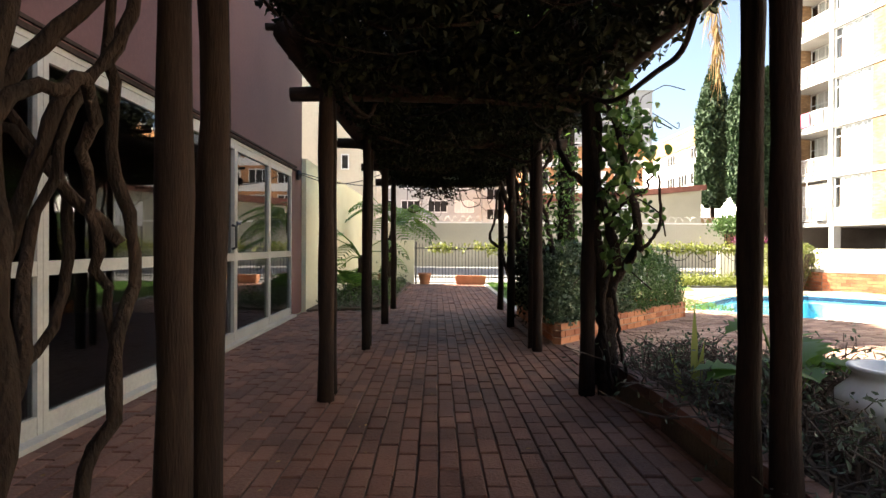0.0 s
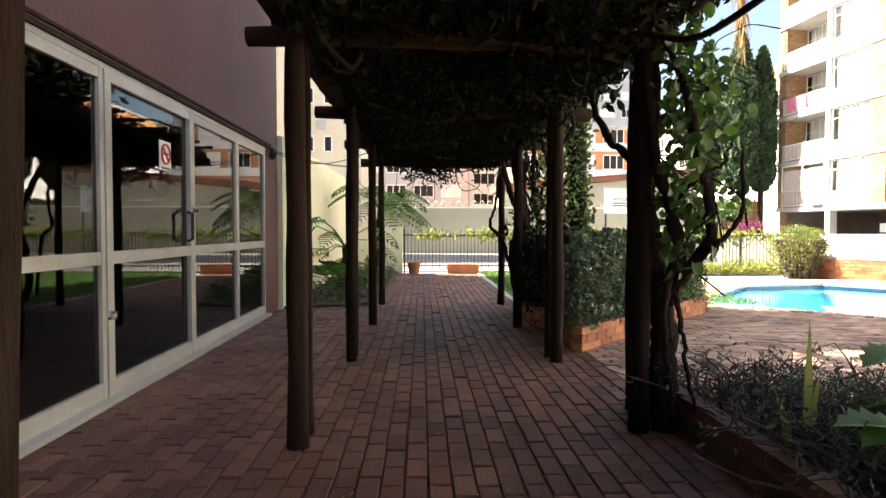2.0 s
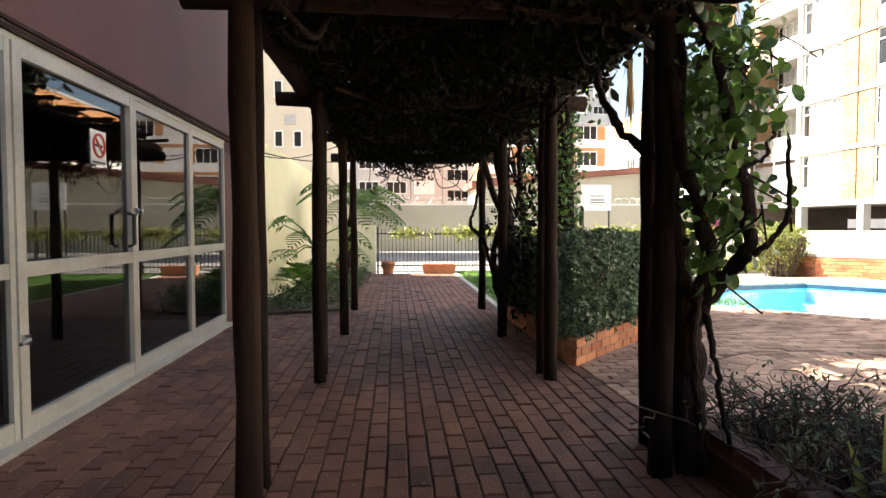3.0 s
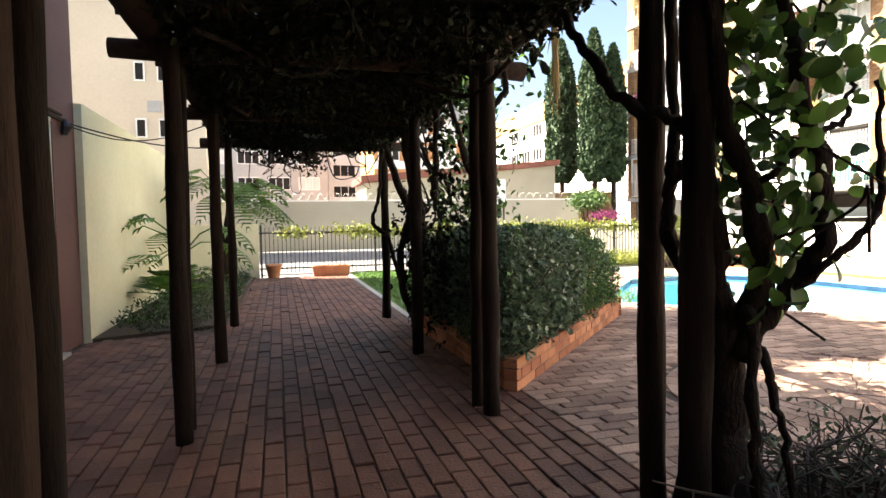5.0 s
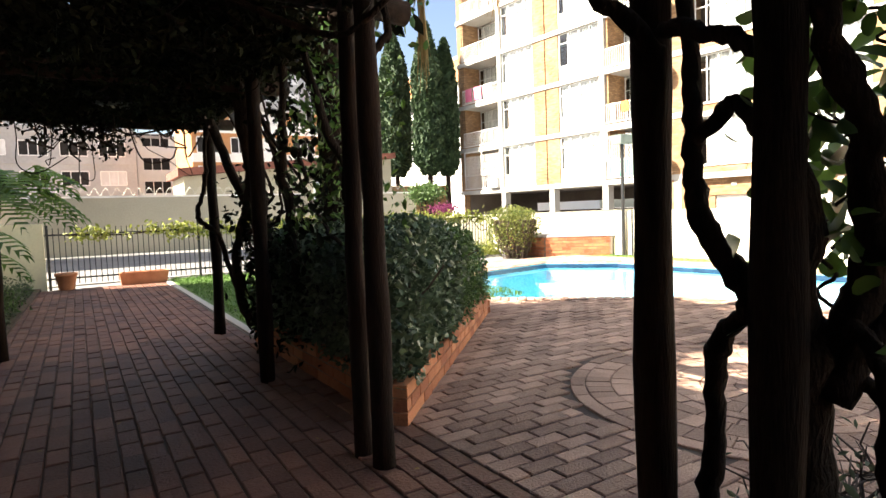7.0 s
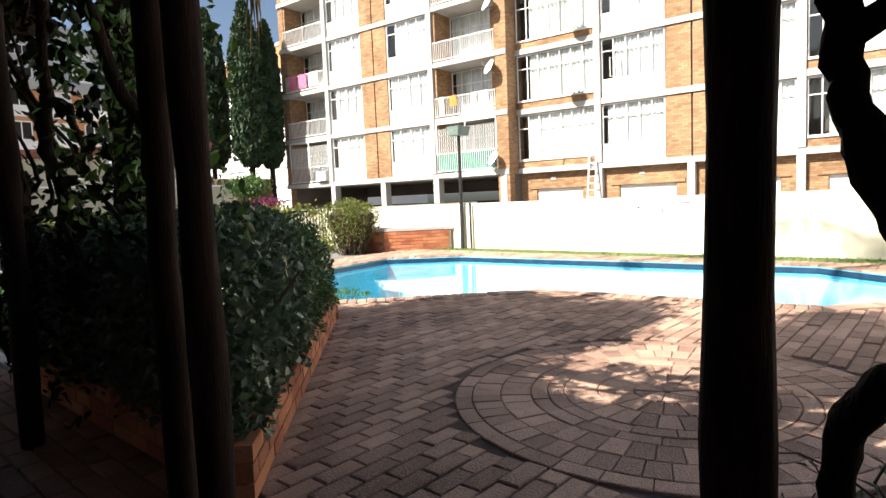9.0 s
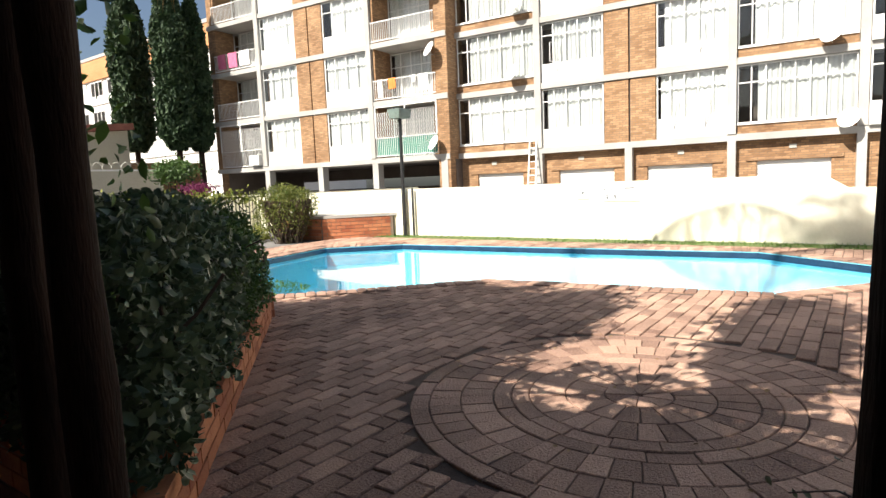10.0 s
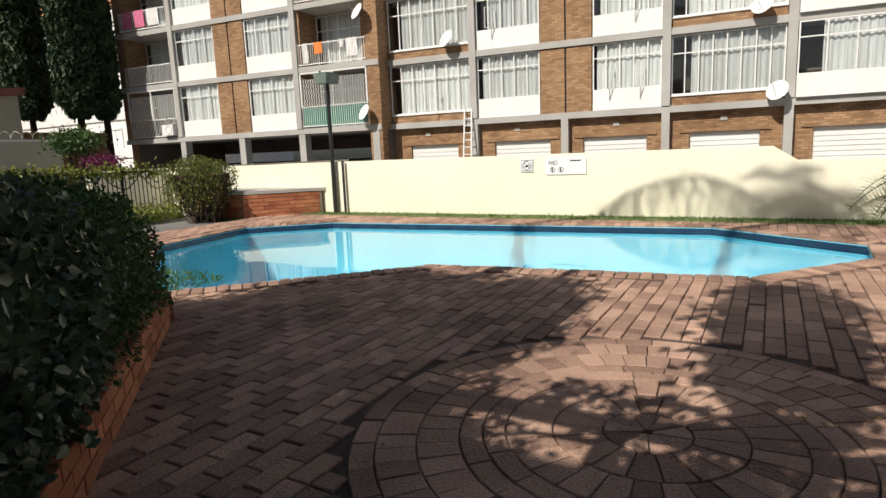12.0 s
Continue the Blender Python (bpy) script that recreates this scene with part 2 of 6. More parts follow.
class Shape:
    """Vertices and faces gathered for one mesh."""

    def __init__(self):
        self.v, self.f = [], []

    def add(self, verts, faces):
        n = len(self.v)
        self.v.extend(tuple(p) for p in verts)
        self.f.extend(tuple(n + i for i in q) for q in faces)
        return self

    def box(self, x0, y0, z0, x1, y1, z1):
        (x0, x1), (y0, y1), (z0, z1) = sorted((x0, x1)), sorted((y0, y1)), sorted((z0, z1))
        return self.add([(x0, y0, z0), (x1, y0, z0), (x1, y1, z0), (x0, y1, z0), (x0, y0, z1), (x1, y0, z1), (x1, y1, z1), (x0, y1, z1)],
                        [(0, 3, 2, 1), (4, 5, 6, 7), (0, 1, 5, 4), (1, 2, 6, 5), (2, 3, 7, 6), (3, 0, 4, 7)])

    def slab(self, poly, z0, z1):
        n = len(poly)
        return self.add([(x, y, z0) for x, y in poly] + [(x, y, z1) for x, y in poly],
                        [tuple(range(n - 1, -1, -1)), tuple(range(n, 2 * n))] + [(i, (i + 1) % n, n + (i + 1) % n, n + i) for i in range(n)])

    def tube(self, pts, radii, n=8, caps=True, rough=0.0):
        pts = [Vector(p) for p in pts]
        if not hasattr(radii, "__len__"):
            radii = [radii] * len(pts)
        verts, faces = [], []
        side = None
        for i, p in enumerate(pts):
            d = (pts[min(i + 1, len(pts) - 1)] - pts[max(i - 1, 0)]).normalized()
            if side is None:
                side = d.orthogonal().normalized()
            side = (side - d * side.dot(d)).normalized()
            up = d.cross(side)
            for k in range(n):
                a = 2 * math.pi * k / n
                r = radii[i] * (1 + rough * (RNG.random() - 0.5))
                verts.append(p + (side * math.cos(a) + up * math.sin(a)) * r)
        for i in range(len(pts) - 1):
            for k in range(n):
                faces.append((i * n + k, i * n + (k + 1) % n, (i + 1) * n + (k + 1) % n, (i + 1) * n + k))
        if caps:
            faces.append(tuple(range(n - 1, -1, -1)))
            faces.append(tuple(range((len(pts) - 1) * n, len(pts) * n)))
        return self.add(verts, faces)

    def lathe(self, profile, centre=(0, 0, 0), n=20):
        cx, cy, cz = centre
        verts = [(cx + r * math.cos(2 * math.pi * k / n), cy + r * math.sin(2 * math.pi * k / n), cz + z) for r, z in profile for k in range(n)]
        faces = [(i * n + k, i * n + (k + 1) % n, (i + 1) * n + (k + 1) % n, (i + 1) * n + k) for i in range(len(profile) - 1) for k in range(n)]
        return self.add(verts, faces)

    def mesh(self, name, material, smooth=False):
        me = bpy.data.meshes.new(name)
        me.from_pydata(self.v, [], self.f)
        me.materials.append(material)
        if smooth:
            me.polygons.foreach_set("use_smooth", [True] * len(me.polygons))
        me.update()
        return me


def thing(name, at=(0, 0, 0), label="", category="", group="", kind=""):
    ob = new(name)
    ob.location = at
    ob.empty_display_size = 0.1
    return tagged(ob, label, category, group, kind)


def hang(ob, parent):
    """Parents ob, whose mesh is in world metres, under a thing or a part."""
    ob.parent = parent
    if parent.parent is None:
        ob.matrix_parent_inverse = Matrix.Translation(-parent.location)
    return ob


def part(name, shape, material, parent, label="", smooth=False):
    ob = new(name, shape.mesh(name, material, smooth))
    hang(ob, parent)
    return tagged(ob, label) if label else ob


def solid(name, shape, material, label="", category="", group="", kind="", smooth=False):
    return tagged(new(name, shape.mesh(name, material, smooth)), label, category, group, kind)


def leaf_mesh(name, material, centres, size, aspect=0.55, normals=None, spread=0.3, droop=0.0):
    """Many small folded leaves, each of two bent halves, joined into one mesh."""
    c = np.asarray(centres, float)
    n = len(c)
    s = size * RNG.uniform(0.6, 1.35, (n, 1))
    d = RNG.normal(size=(n, 3))
    d[:, 2] -= droop
    d /= np.linalg.norm(d, axis=1, keepdims=True) + 1e-9
    w = RNG.normal(size=(n, 3)) if normals is None else np.asarray(normals) + spread * RNG.normal(size=(n, 3))
    if normals is not None:
        d -= w * (d * w).sum(1, keepdims=True) / ((w * w).sum(1, keepdims=True) + 1e-9)
        d /= np.linalg.norm(d, axis=1, keepdims=True) + 1e-9
    side = np.cross(d, w)
    side /= np.linalg.norm(side, axis=1, keepdims=True) + 1e-9
    up = np.cross(side, d)
    k = aspect * 0.5
    pts = [c - d * s * 0.5, c - d * s * 0.1 + side * s * k + up * s * 0.08, c + d * s * 0.28 + side * s * k * 0.75 + up * s * 0.06,
           c + d * s * 0.55 - up * s * 0.05, c + d * s * 0.28 - side * s * k * 0.75 + up * s * 0.06, c - d * s * 0.1 - side * s * k + up * s * 0.08]
    v = np.stack(pts, 1).reshape(-1, 3)
    base = (np.arange(n) * 6)[:, None]
    f = np.concatenate([base + [0, 1, 2, 3], base + [0, 3, 4, 5]], 1).reshape(-1, 4)
    me = bpy.data.meshes.new(name)
    me.vertices.add(len(v))
    me.vertices.foreach_set("co", v.ravel())
    me.loops.add(f.size)
    me.loops.foreach_set("vertex_index", f.ravel().astype(np.int32))
    me.polygons.add(len(f))
    me.polygons.foreach_set("loop_start", (np.arange(len(f)) * 4).astype(np.int32))
    me.materials.append(material)
    me.update(calc_edges=True)
    return me


def round_leaves(name, material, centres, size):
    """Rounded leaves with a curled rim, ten points round a sunken midrib."""
    s = Shape()
    for c in centres:
        d = Vector(RNG.normal(size=3)) - Vector((0, 0, 0.5))
        d.normalize()
        side = d.cross(Vector(RNG.normal(size=3))).normalized()
        up = side.cross(d)
        r = size * RNG.uniform(0.6, 1.3) * 0.5
        c = Vector(c)
        rim = []
        for k in range(10):
            a = 2 * math.pi * k / 10
            u, w = math.cos(a), math.sin(a)
            pinch = 1.0 - 0.28 * max(0.0, u) ** 3
            rim.append(c + d * r * u * 1.2 + side * r * w * 0.85 * pinch + up * r * (0.30 * abs(w) - 0.12 * u * u))
        s.add([c - d * r * 0.5, c + d * r * 0.55] + rim, [(1, 2, 3), (1, 3, 4), (0, 1, 4, 5), (0, 5, 6), (0, 6, 7), (0, 7, 8), (0, 8, 9), (0, 9, 10, 1), (1, 10, 11), (1, 11, 2)])
    return s.mesh(name, material, True)


def wander(p0, p1, steps=10, sway=0.08, sag=0.0):
    """A crooked line between two points."""
    p0, p1 = Vector(p0), Vector(p1)
    out, off = [], Vector((0, 0, 0))
    for i in range(steps + 1):
        t = i / steps
        if 0 < i < steps:
            off = off * 0.75 + Vector(RNG.normal(size=3)) * sway
        w = math.sin(math.pi * t)
        out.append(p0.lerp(p1, t) + off * min(1, 2 * w) + Vector((0, 0, -sag * w)))
    return out


def spline(points, per=6):
    """A smooth curve through the points."""
    p = [Vector(q) for q in points]
    p = [2 * p[0] - p[1]] + p + [2 * p[-1] - p[-2]]
    out = []
    for i in range(1, len(p) - 2):
        for k in range(per):
            t = k / per
            out.append(0.5 * (2 * p[i] + (p[i + 1] - p[i - 1]) * t + (2 * p[i - 1] - 5 * p[i] + 4 * p[i + 1] - p[i + 2]) * t * t + (3 * p[i] - p[i - 1] - 3 * p[i + 1] + p[i + 2]) * t ** 3))
    out.append(p[-2])
    return out


def inside(x, y, poly):
    hit = False
    for i in range(len(poly)):
        (x0, y0), (x1, y1) = poly[i - 1], poly[i]
        if (y0 > y) != (y1 > y) and x < (x1 - x0) * (y - y0) / (y1 - y0) + x0:
            hit = not hit
    return hit


def grown(poly, d):
    """The polygon with each edge moved out by d (counter-clockwise order)."""
    out = []
    n = len(poly)
    for i in range(n):
        a, b, c = Vector(poly[i - 1]), Vector(poly[i]), Vector(poly[(i + 1) % n])
        e0, e1 = (b - a).normalized(), (c - b).normalized()
        n0, n1 = Vector((e0.y, -e0.x)), Vector((e1.y, -e1.x))
        m = (n0 + n1) / (1 + n0.dot(n1))
        out.append(tuple(b + m * d))
    return out


BLOCK_F = [(0, 1, 5, 4), (1, 2, 6, 5), (2, 3, 7, 6), (3, 0, 4, 7), (4, 5, 9, 8), (5, 6, 10, 9), (6, 7, 11, 10), (7, 4, 8, 11), (8, 9, 10, 11)]


def block_verts(lx, ly, h, edge=0.006):
    """A paving brick: upright sides, a worn bevel and a flat top at z = 0."""
    v = []
    for z, e in ((-h, 0), (-edge, 0), (0, edge)):
        x, y = lx / 2 - e, ly / 2 - e
        v += [(-x, -y, z), (x, -y, z), (x, y, z), (-x, y, z)]
    return v


def block_mesh(name, material, lx, ly, h):
    return Shape().add(block_verts(lx, ly, h), BLOCK_F).mesh(name, material)


def lay(name, places, lx, ly, h, material_one, material_all, parent, near, label):
    """Lays bricks at (x, y, angle): those for which near() holds as parts, at most 300, the others joined."""
    me = block_mesh(name, material_one, lx, ly, h)
    rest, made = [], 0
    for x, y, a in places:
        z, tilt = RNG.normal(0, 0.0028), RNG.normal(0, 0.010, 2)
        if made < 300 and near(x, y):
            ob = new(name, me)
            ob.rotation_euler = (tilt[0], tilt[1], a)
            ob.location = (x, y, z)
            ob.parent = parent
            made += 1
        else:
            rest.append((x, y, z, a, tilt[0], tilt[1]))
    r = np.array(rest)
    b = np.array(block_verts(lx, ly, h))
    ca, sa = np.cos(r[:, 3:4]), np.sin(r[:, 3:4])
    X = r[:, 0:1] + ca * b[:, 0] - sa * b[:, 1]
    Y = r[:, 1:2] + sa * b[:, 0] + ca * b[:, 1]
    Z = r[:, 2:3] + b[:, 2] + r[:, 4:5] * b[:, 1] - r[:, 5:6] * b[:, 0]
    v = np.stack([X, Y, Z], 2).reshape(-1, 3)
    f = (np.arange(len(r)) * 12)[:, None, None] + np.array(BLOCK_F)
    me2 = bpy.data.meshes.new(name + "_field")
    me2.from_pydata(v.tolist(), [], f.reshape(-1, 4).tolist())
    me2.materials.append(material_all)
    ob = new(name + "_field", me2)
    ob.parent = parent
    return tagged(ob, label, kind="stuff")

# ---- ground and pool ----
POOL = [(8.42, 5.05), (9.35, 5.0), (10.6, 6.75), (10.1, 13.5), (9.05, 14.75), (7.0, 14.4), (4.85, 11.9), (4.75, 11.25), (6.8, 9.35), (7.12, 6.15)]
PLANTER = [(1.25, 7.23), (4.05, 10.2), (4.1, 11.0), (1.2, 10.45)]
CIRCLE = (3.63, 6.45)
BED = [(1.27, -4.0), (2.55, -4.0), (2.55, 4.7), (2.2, 5.25), (1.75, 5.35), (1.27, 5.3)]
HOLE = (3.9, 4.3, 11.2, 15.4)

g = Shape()
hx0, hy0, hx1, hy1 = HOLE
for x0, y0, x1, y1 in ((-600, -600, hx0, 600), (hx1, -600, 12.1, 600), (hx0, -600, hx1, hy0), (hx0, hy1, hx1, 600)):
    g.add([(x0, y0, -0.06), (x1, y0, -0.06), (x1, y1, -0.06), (x0, y1, -0.06)], [(0, 1, 2, 3)])
g.add([(12.1, -600, -0.06), (12.1, 600, -0.06), (12.3, 600, -0.8), (12.3, -600, -0.8)], [(0, 3, 2, 1)])
g.add([(12.3, -600, -0.8), (600, -600, -0.8), (600, 600, -0.8), (12.3, 600, -0.8)], [(0, 1, 2, 3)])
solid("ground", g, ASPHALT, "grey asphalt and bare ground round the gardens", "ground", kind="structure")

path = solid("pavement", Shape().box(-2.6, -4, -0.05, 1.25, 18.4, -0.014), JOINT, "red-brown brick paved walk under the pergola", "pavement", kind="structure")
# bed under the pool deck, a ring between the pool coping and a wide outline


def ring_bed(poly, x0, y0, x1, y1, z):
    bm = bmesh.new()
    outer = [bm.verts.new((x, y, z)) for x, y in ((x0, y0), (x1, y0), (x1, y1), (x0, y1))]
    inner = [bm.verts.new((x, y, z)) for x, y in poly]
    eds = [bm.edges.new((outer[i - 1], outer[i])) for i in range(4)] + [bm.edges.new((inner[i - 1], inner[i])) for i in range(len(inner))]
    bmesh.ops.triangle_fill(bm, edges=eds, use_beauty=True)
    me = bpy.data.meshes.new("pool_deck")
    bm.to_mesh(me)
    bm.free()
    me.materials.append(JOINT)
    return me


deck = tagged(new("pool_deck", ring_bed(POOL, 1.25, -4, 11.2, 15.9, -0.016)), "weathered brick paving round the swimming pool", "pavement", kind="structure")

pool = thing("swimming_pool", (8, 9, 0), "pale blue swimming pool with clear still water", "swimming pool", kind="structure")
s = Shape()
n = len(POOL)
s.add([(x, y, -0.02) for x, y in POOL] + [(x, y, -1.25) for x, y in POOL], [(i, n + i, n + (i + 1) % n, (i + 1) % n) for i in range(n)] + [tuple(range(n, 2 * n))])
part("basin", s, POOL_PAINT, pool, "sky-blue painted basin")
water_poly = grown(POOL, -0.002)
part("water", Shape().add([(x, y, -0.10) for x, y in water_poly], [tuple(range(n))]), WATER, pool, "clear rippling water").visible_shadow = False
inner = grown(POOL, -0.006)
s = Shape()
for i in range(n):
    a, b = inner[i], inner[(i + 1) % n]
    s.add([(*a, -0.03), (*b, -0.03), (*b, -0.125), (*a, -0.125)], [(3, 2, 1, 0)])
part("tile_band", s, POOL_TILE, pool, "dark blue mosaic band below the coping")

# lawn by the walk's end and grass strips by the walls
lawn = solid("lawn", Shape().slab([(1.36, 10.62), (3.9, 11.1), (4.6, 12.6), (6.5, 15.0), (7.3, 17.6), (7.3, 18.9), (1.36, 18.9)], -0.05, -0.01), GRASS_GROUND, "sunlit short green lawn", "lawn", kind="structure")
solid("lawn_kerb", Shape().box(1.255, 10.7, -0.05, 1.35, 18.4, 0.015), CONCRETE, "pale concrete edging between walk and lawn", "kerb", kind="structure")
solid("grass_strip", Shape().box(11.2, -4, -0.05, 11.8, 15.4, -0.005), VERGE, "narrow dry grass strip below the boundary wall", "grass", kind="structure")
gp = [(RNG.uniform(1.4, 5.5), RNG.uniform(11.1, 18.8), RNG.uniform(0.0, 0.03)) for _ in range(11000)]
gp += [(RNG.uniform(11.2, 11.78), RNG.uniform(3, 15.3), RNG.uniform(-0.03, 0.01)) for _ in range(3500)]
tagged(new("grass", leaf_mesh("grass", L_GRASS, gp, 0.07, 0.18, droop=-1.5)), "short green grass blades", "grass", kind="stuff")
solid("driveway", Shape().box(-8, 19.6, -0.055, 30, 33.9, -0.03), ASPHALT, "light grey concrete driveway beyond the fence", "driveway", kind="structure")

# ---- left building ----
XW = -2.6
wall = thing("wall_west", (XW, 3, 0), "maroon painted wall over a glazed shopfront", "wall", kind="structure")
part("wall_panel", Shape().box(XW - 0.25, -5, 2.46, XW, 10.35, 6.0), MAROON, wall)
part("wall_pier", Shape().box(XW - 0.25, 10.02, 0, XW, 10.72, 2.46).box(XW - 0.25, 10.35, 2.46, XW, 10.72, 6.0), MAROON, wall)
part("wall_capping", Shape().box(XW - 0.3, -5, 6.0, XW + 0.05, 10.77, 6.08), CREAM, wall, "pale roof edge")
part("trim_strip", Shape().box(XW, -5, 2.44, XW + 0.025, 10.3, 2.475).box(XW, -5, 2.50, XW + 0.018, 10.3, 2.525), LOG, wall, "dark cable trunking over the glazing")
room = Shape()
room.add([(-8, -5, 0.0), (XW - 0.2, -5, 0.0), (XW - 0.2, 10.5, 0.0), (-8, 10.5, 0.0)], [(0, 1, 2, 3)])
room.box(-8.2, -5, 0, -8, 10.5, 2.7).box(-8, -5.2, 0, XW, -5, 2.7).box(-8, 10.45, 0, XW - 0.25, 10.65, 2.7)
solid("room_shell", room, SHADE_WALL, "empty room behind the glazing, painted dark for its dimness", "wall", kind="structure")
solid("ceiling", Shape().box(-8.2, -5.2, 2.7, XW - 0.25, 10.7, 2.85), SHADE_WALL, "plain ceiling behind the glazing, painted dark for dimness", "ceiling", kind="structure")
solid("roof", Shape().box(-12, -5.2, 4.2, XW - 0.3, 10.7, 4.34), CONCRETE, "flat roof behind the parapet", "roof", kind="structure")
solid("door_sill", Shape().box(XW - 0.05, -5, 0, XW + 0.085, 10.02, 0.035), ALU, "pale threshold below the glazing", "sill", kind="structure")

BAYS = [-4.9, -3.1, -1.36, 0.36, 2.08, 3.83, 5.66, 7.29, 8.72, 10.0]


def glazed_bay(y0, y1, door):
    kind_name = "glazed_door" if door else "shop_window"
    label = "closed glazed door with pale metal frame and midrail" if door else "tall dark window with pale metal frame and midrail"
    ob = thing(kind_name, (XW, y0, 0.035), label, "door" if door else "window", kind="" if door else "structure")
    w = 0.085 if door else 0.05
    f = Shape()
    d0, d1 = XW - 0.06, XW + (0.012 if door else 0.0)
    f.box(d0, y0, 0.035, d1, y0 + w, 2.40).box(d0, y1 - w, 0.035, d1, y1, 2.40)
    f.box(d0, y0 + w, 0.035, d1 - 0.003, y1 - w, 0.15).box(d0, y0 + w, 2.32, d1 - 0.003, y1 - w, 2.40).box(d0, y0 + w, 1.0, d1 - 0.003, y1 - w, 1.09)
    frame_part = part("frame", f, ALU, ob)
    for z0, z1 in ((0.15, 1.0), (1.09, 2.32)):
        part("pane", Shape().box(XW - 0.035, y0 + w, z0, XW - 0.029, y1 - w, z1), DARK_GLASS, ob, "dark reflecting glass")
    if door:
        h = Shape()
        h.tube([(d1, y1 - 0.17, 1.14), (d1 + 0.05, y1 - 0.17, 1.16), (d1 + 0.05, y1 - 0.17, 1.40), (d1, y1 - 0.17, 1.42)], 0.016)
        part("pull_handle", h, IRON, frame_part, "black pull handle")
        part("lock", Shape().box(d1, y1 - 0.06, 1.40, d1 + 0.03, y1 - 0.03, 1.47).tube([(d1 + 0.03, y1 - 0.045, 1.44), (d1 + 0.07, y1 - 0.045, 1.44)], 0.018), STEEL, frame_part, "metal lock knob")
        part("latch", Shape().box(d1, y0 + 0.01, 0.60, d1 + 0.035, y0 + 0.05, 0.66).tube([(d1 + 0.035, y0 + 0.03, 0.63), (d1 + 0.05, y0 - 0.08, 0.62)], 0.012), STEEL, frame_part, "brass latch")
    return ob


for i in range(len(BAYS) - 1):
    glazed_bay(BAYS[i] + 0.002, BAYS[i + 1] - 0.002, BAYS[i] == 5.66)
part("head_rail", Shape().box(XW - 0.06, -4.9, 2.40, XW + 0.004, 10.0, 2.44), ALU, wall, "pale frame head")

# no-smoking sign on the door glass
sign = thing("no_smoking_sign", (XW - 0.02, 6.7, 1.75), "white square no-smoking sticker with red ring", "sign")
plate = part("plate", Shape().box(XW - 0.028, 6.61, 1.78, XW - 0.022, 6.84, 2.04), SIGN_WHITE, sign)
ring = Shape()
ring.tube([(XW - 0.018, 6.725 + 0.085 * math.cos(a), 1.925 + 0.085 * math.sin(a)) for a in np.linspace(0, 2 * math.pi, 25)], 0.010, 6, False)
ring.tube([(XW - 0.018, 6.665, 1.985), (XW - 0.018, 6.785, 1.865)], 0.009, 6)
part("ring", ring, SIGN_RED, plate, "red ring and bar")
part("symbol", Shape().box(XW - 0.021, 6.67, 1.915, XW - 0.017, 6.78, 1.935), SIGN_BLACK, plate, "black cigarette sign")
part("text_bar", Shape().box(XW - 0.021, 6.63, 1.79, XW - 0.018, 6.82, 1.805), SIGN_BLACK, plate)

# cables from the corner to the pergola
cab = Shape()
cab.tube([Vector((XW + 0.02, 10.3, 2.44)).lerp(Vector((-0.95, 11.3, 2.32)), t) + Vector((0, 0, -0.10 * math.sin(math.pi * t))) for t in np.linspace(0, 1, 12)], 0.008, 5)
cab.tube([Vector((XW + 0.02, 10.32, 2.42)).lerp(Vector((-0.95, 9.15, 2.30)), t) + Vector((0, 0, -0.18 * math.sin(math.pi * t))) for t in np.linspace(0, 1, 12)], 0.006, 5)
solid("cable", cab, IRON, "black cables slung from the wall corner to the pergola", "cable")
solid("cable_box", Shape().tube([(XW + 0.03, 10.3, 2.3), (XW + 0.05, 10.3, 2.38), (XW + 0.03, 10.32, 2.46)], [0.03, 0.05, 0.03], 8, rough=0.3), IRON, "small dark cable box on the wall", "cable box")

# ---- garden walls ----
solid("wall_garden", Shape().box(-2.85, 10.72, -0.05, -2.52, 18.9, 2.72), CREAM, "cream painted plastered garden wall", "wall", kind="structure")
solid("wall_stub", Shape().box(-2.52, 18.6, -0.05, -0.9, 18.85, 1.34), CREAM, "low cream wall stub beside the fence", "wall", kind="structure")
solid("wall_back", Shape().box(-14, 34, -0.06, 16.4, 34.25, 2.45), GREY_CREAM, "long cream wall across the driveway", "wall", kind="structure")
solid("wall_back_coping", Shape().box(-14, 33.96, 2.45, 16.45, 34.29, 2.53), WHITE, "pale coping on the long wall", "coping", kind="structure")
bw = Shape().box(11.8, 6.0, -0.06, 12.0, 16.4, 1.14).box(11.8, -6, -0.06, 12.0, 5.65, 0.91)
bw.add([(11.8, 5.65, -0.06), (12.0, 5.65, -0.06), (12.0, 6.0, -0.06), (11.8, 6.0, -0.06), (11.8, 5.65, 0.91), (12.0, 5.65, 0.91), (12.0, 6.0, 1.14), (11.8, 6.0, 1.14)],
       [(4, 5, 6, 7), (0, 4, 7, 3), (1, 2, 6, 5)])
solid("wall_east", bw, PALE, "low pale yellow boundary wall beside the pool", "wall", kind="structure")
solid("wall_north_low", Shape().box(9.7, 20.7, -0.06, 20, 20.9, 1.14).box(11.82, 16.4, -0.06, 12.0, 20.7, 1.13), PALE, "low pale wall behind the brick box", "wall", kind="structure")
solid("wall_south", Shape().box(-2.85, -4.4, 0, 12, -4.15, 2.6), CREAM, "plain cream wall behind the walk", "wall", kind="structure")

# ---- pergola ----
STATIONS = [(-0.973, 1.95), (-1.045, 4.74), (-1.0, 6.97), (-0.975, 9.14), (-1.0, 11.27)]
RIGHT = [(1.166, 2.468), (1.15, 5.367), (0.958, 6.90), (0.90, 8.86), (1.0, 11.2)]
pergola = thing("pergola", (0, 6, 0), "old pergola of dark tarred round posts and logs", "pergola")


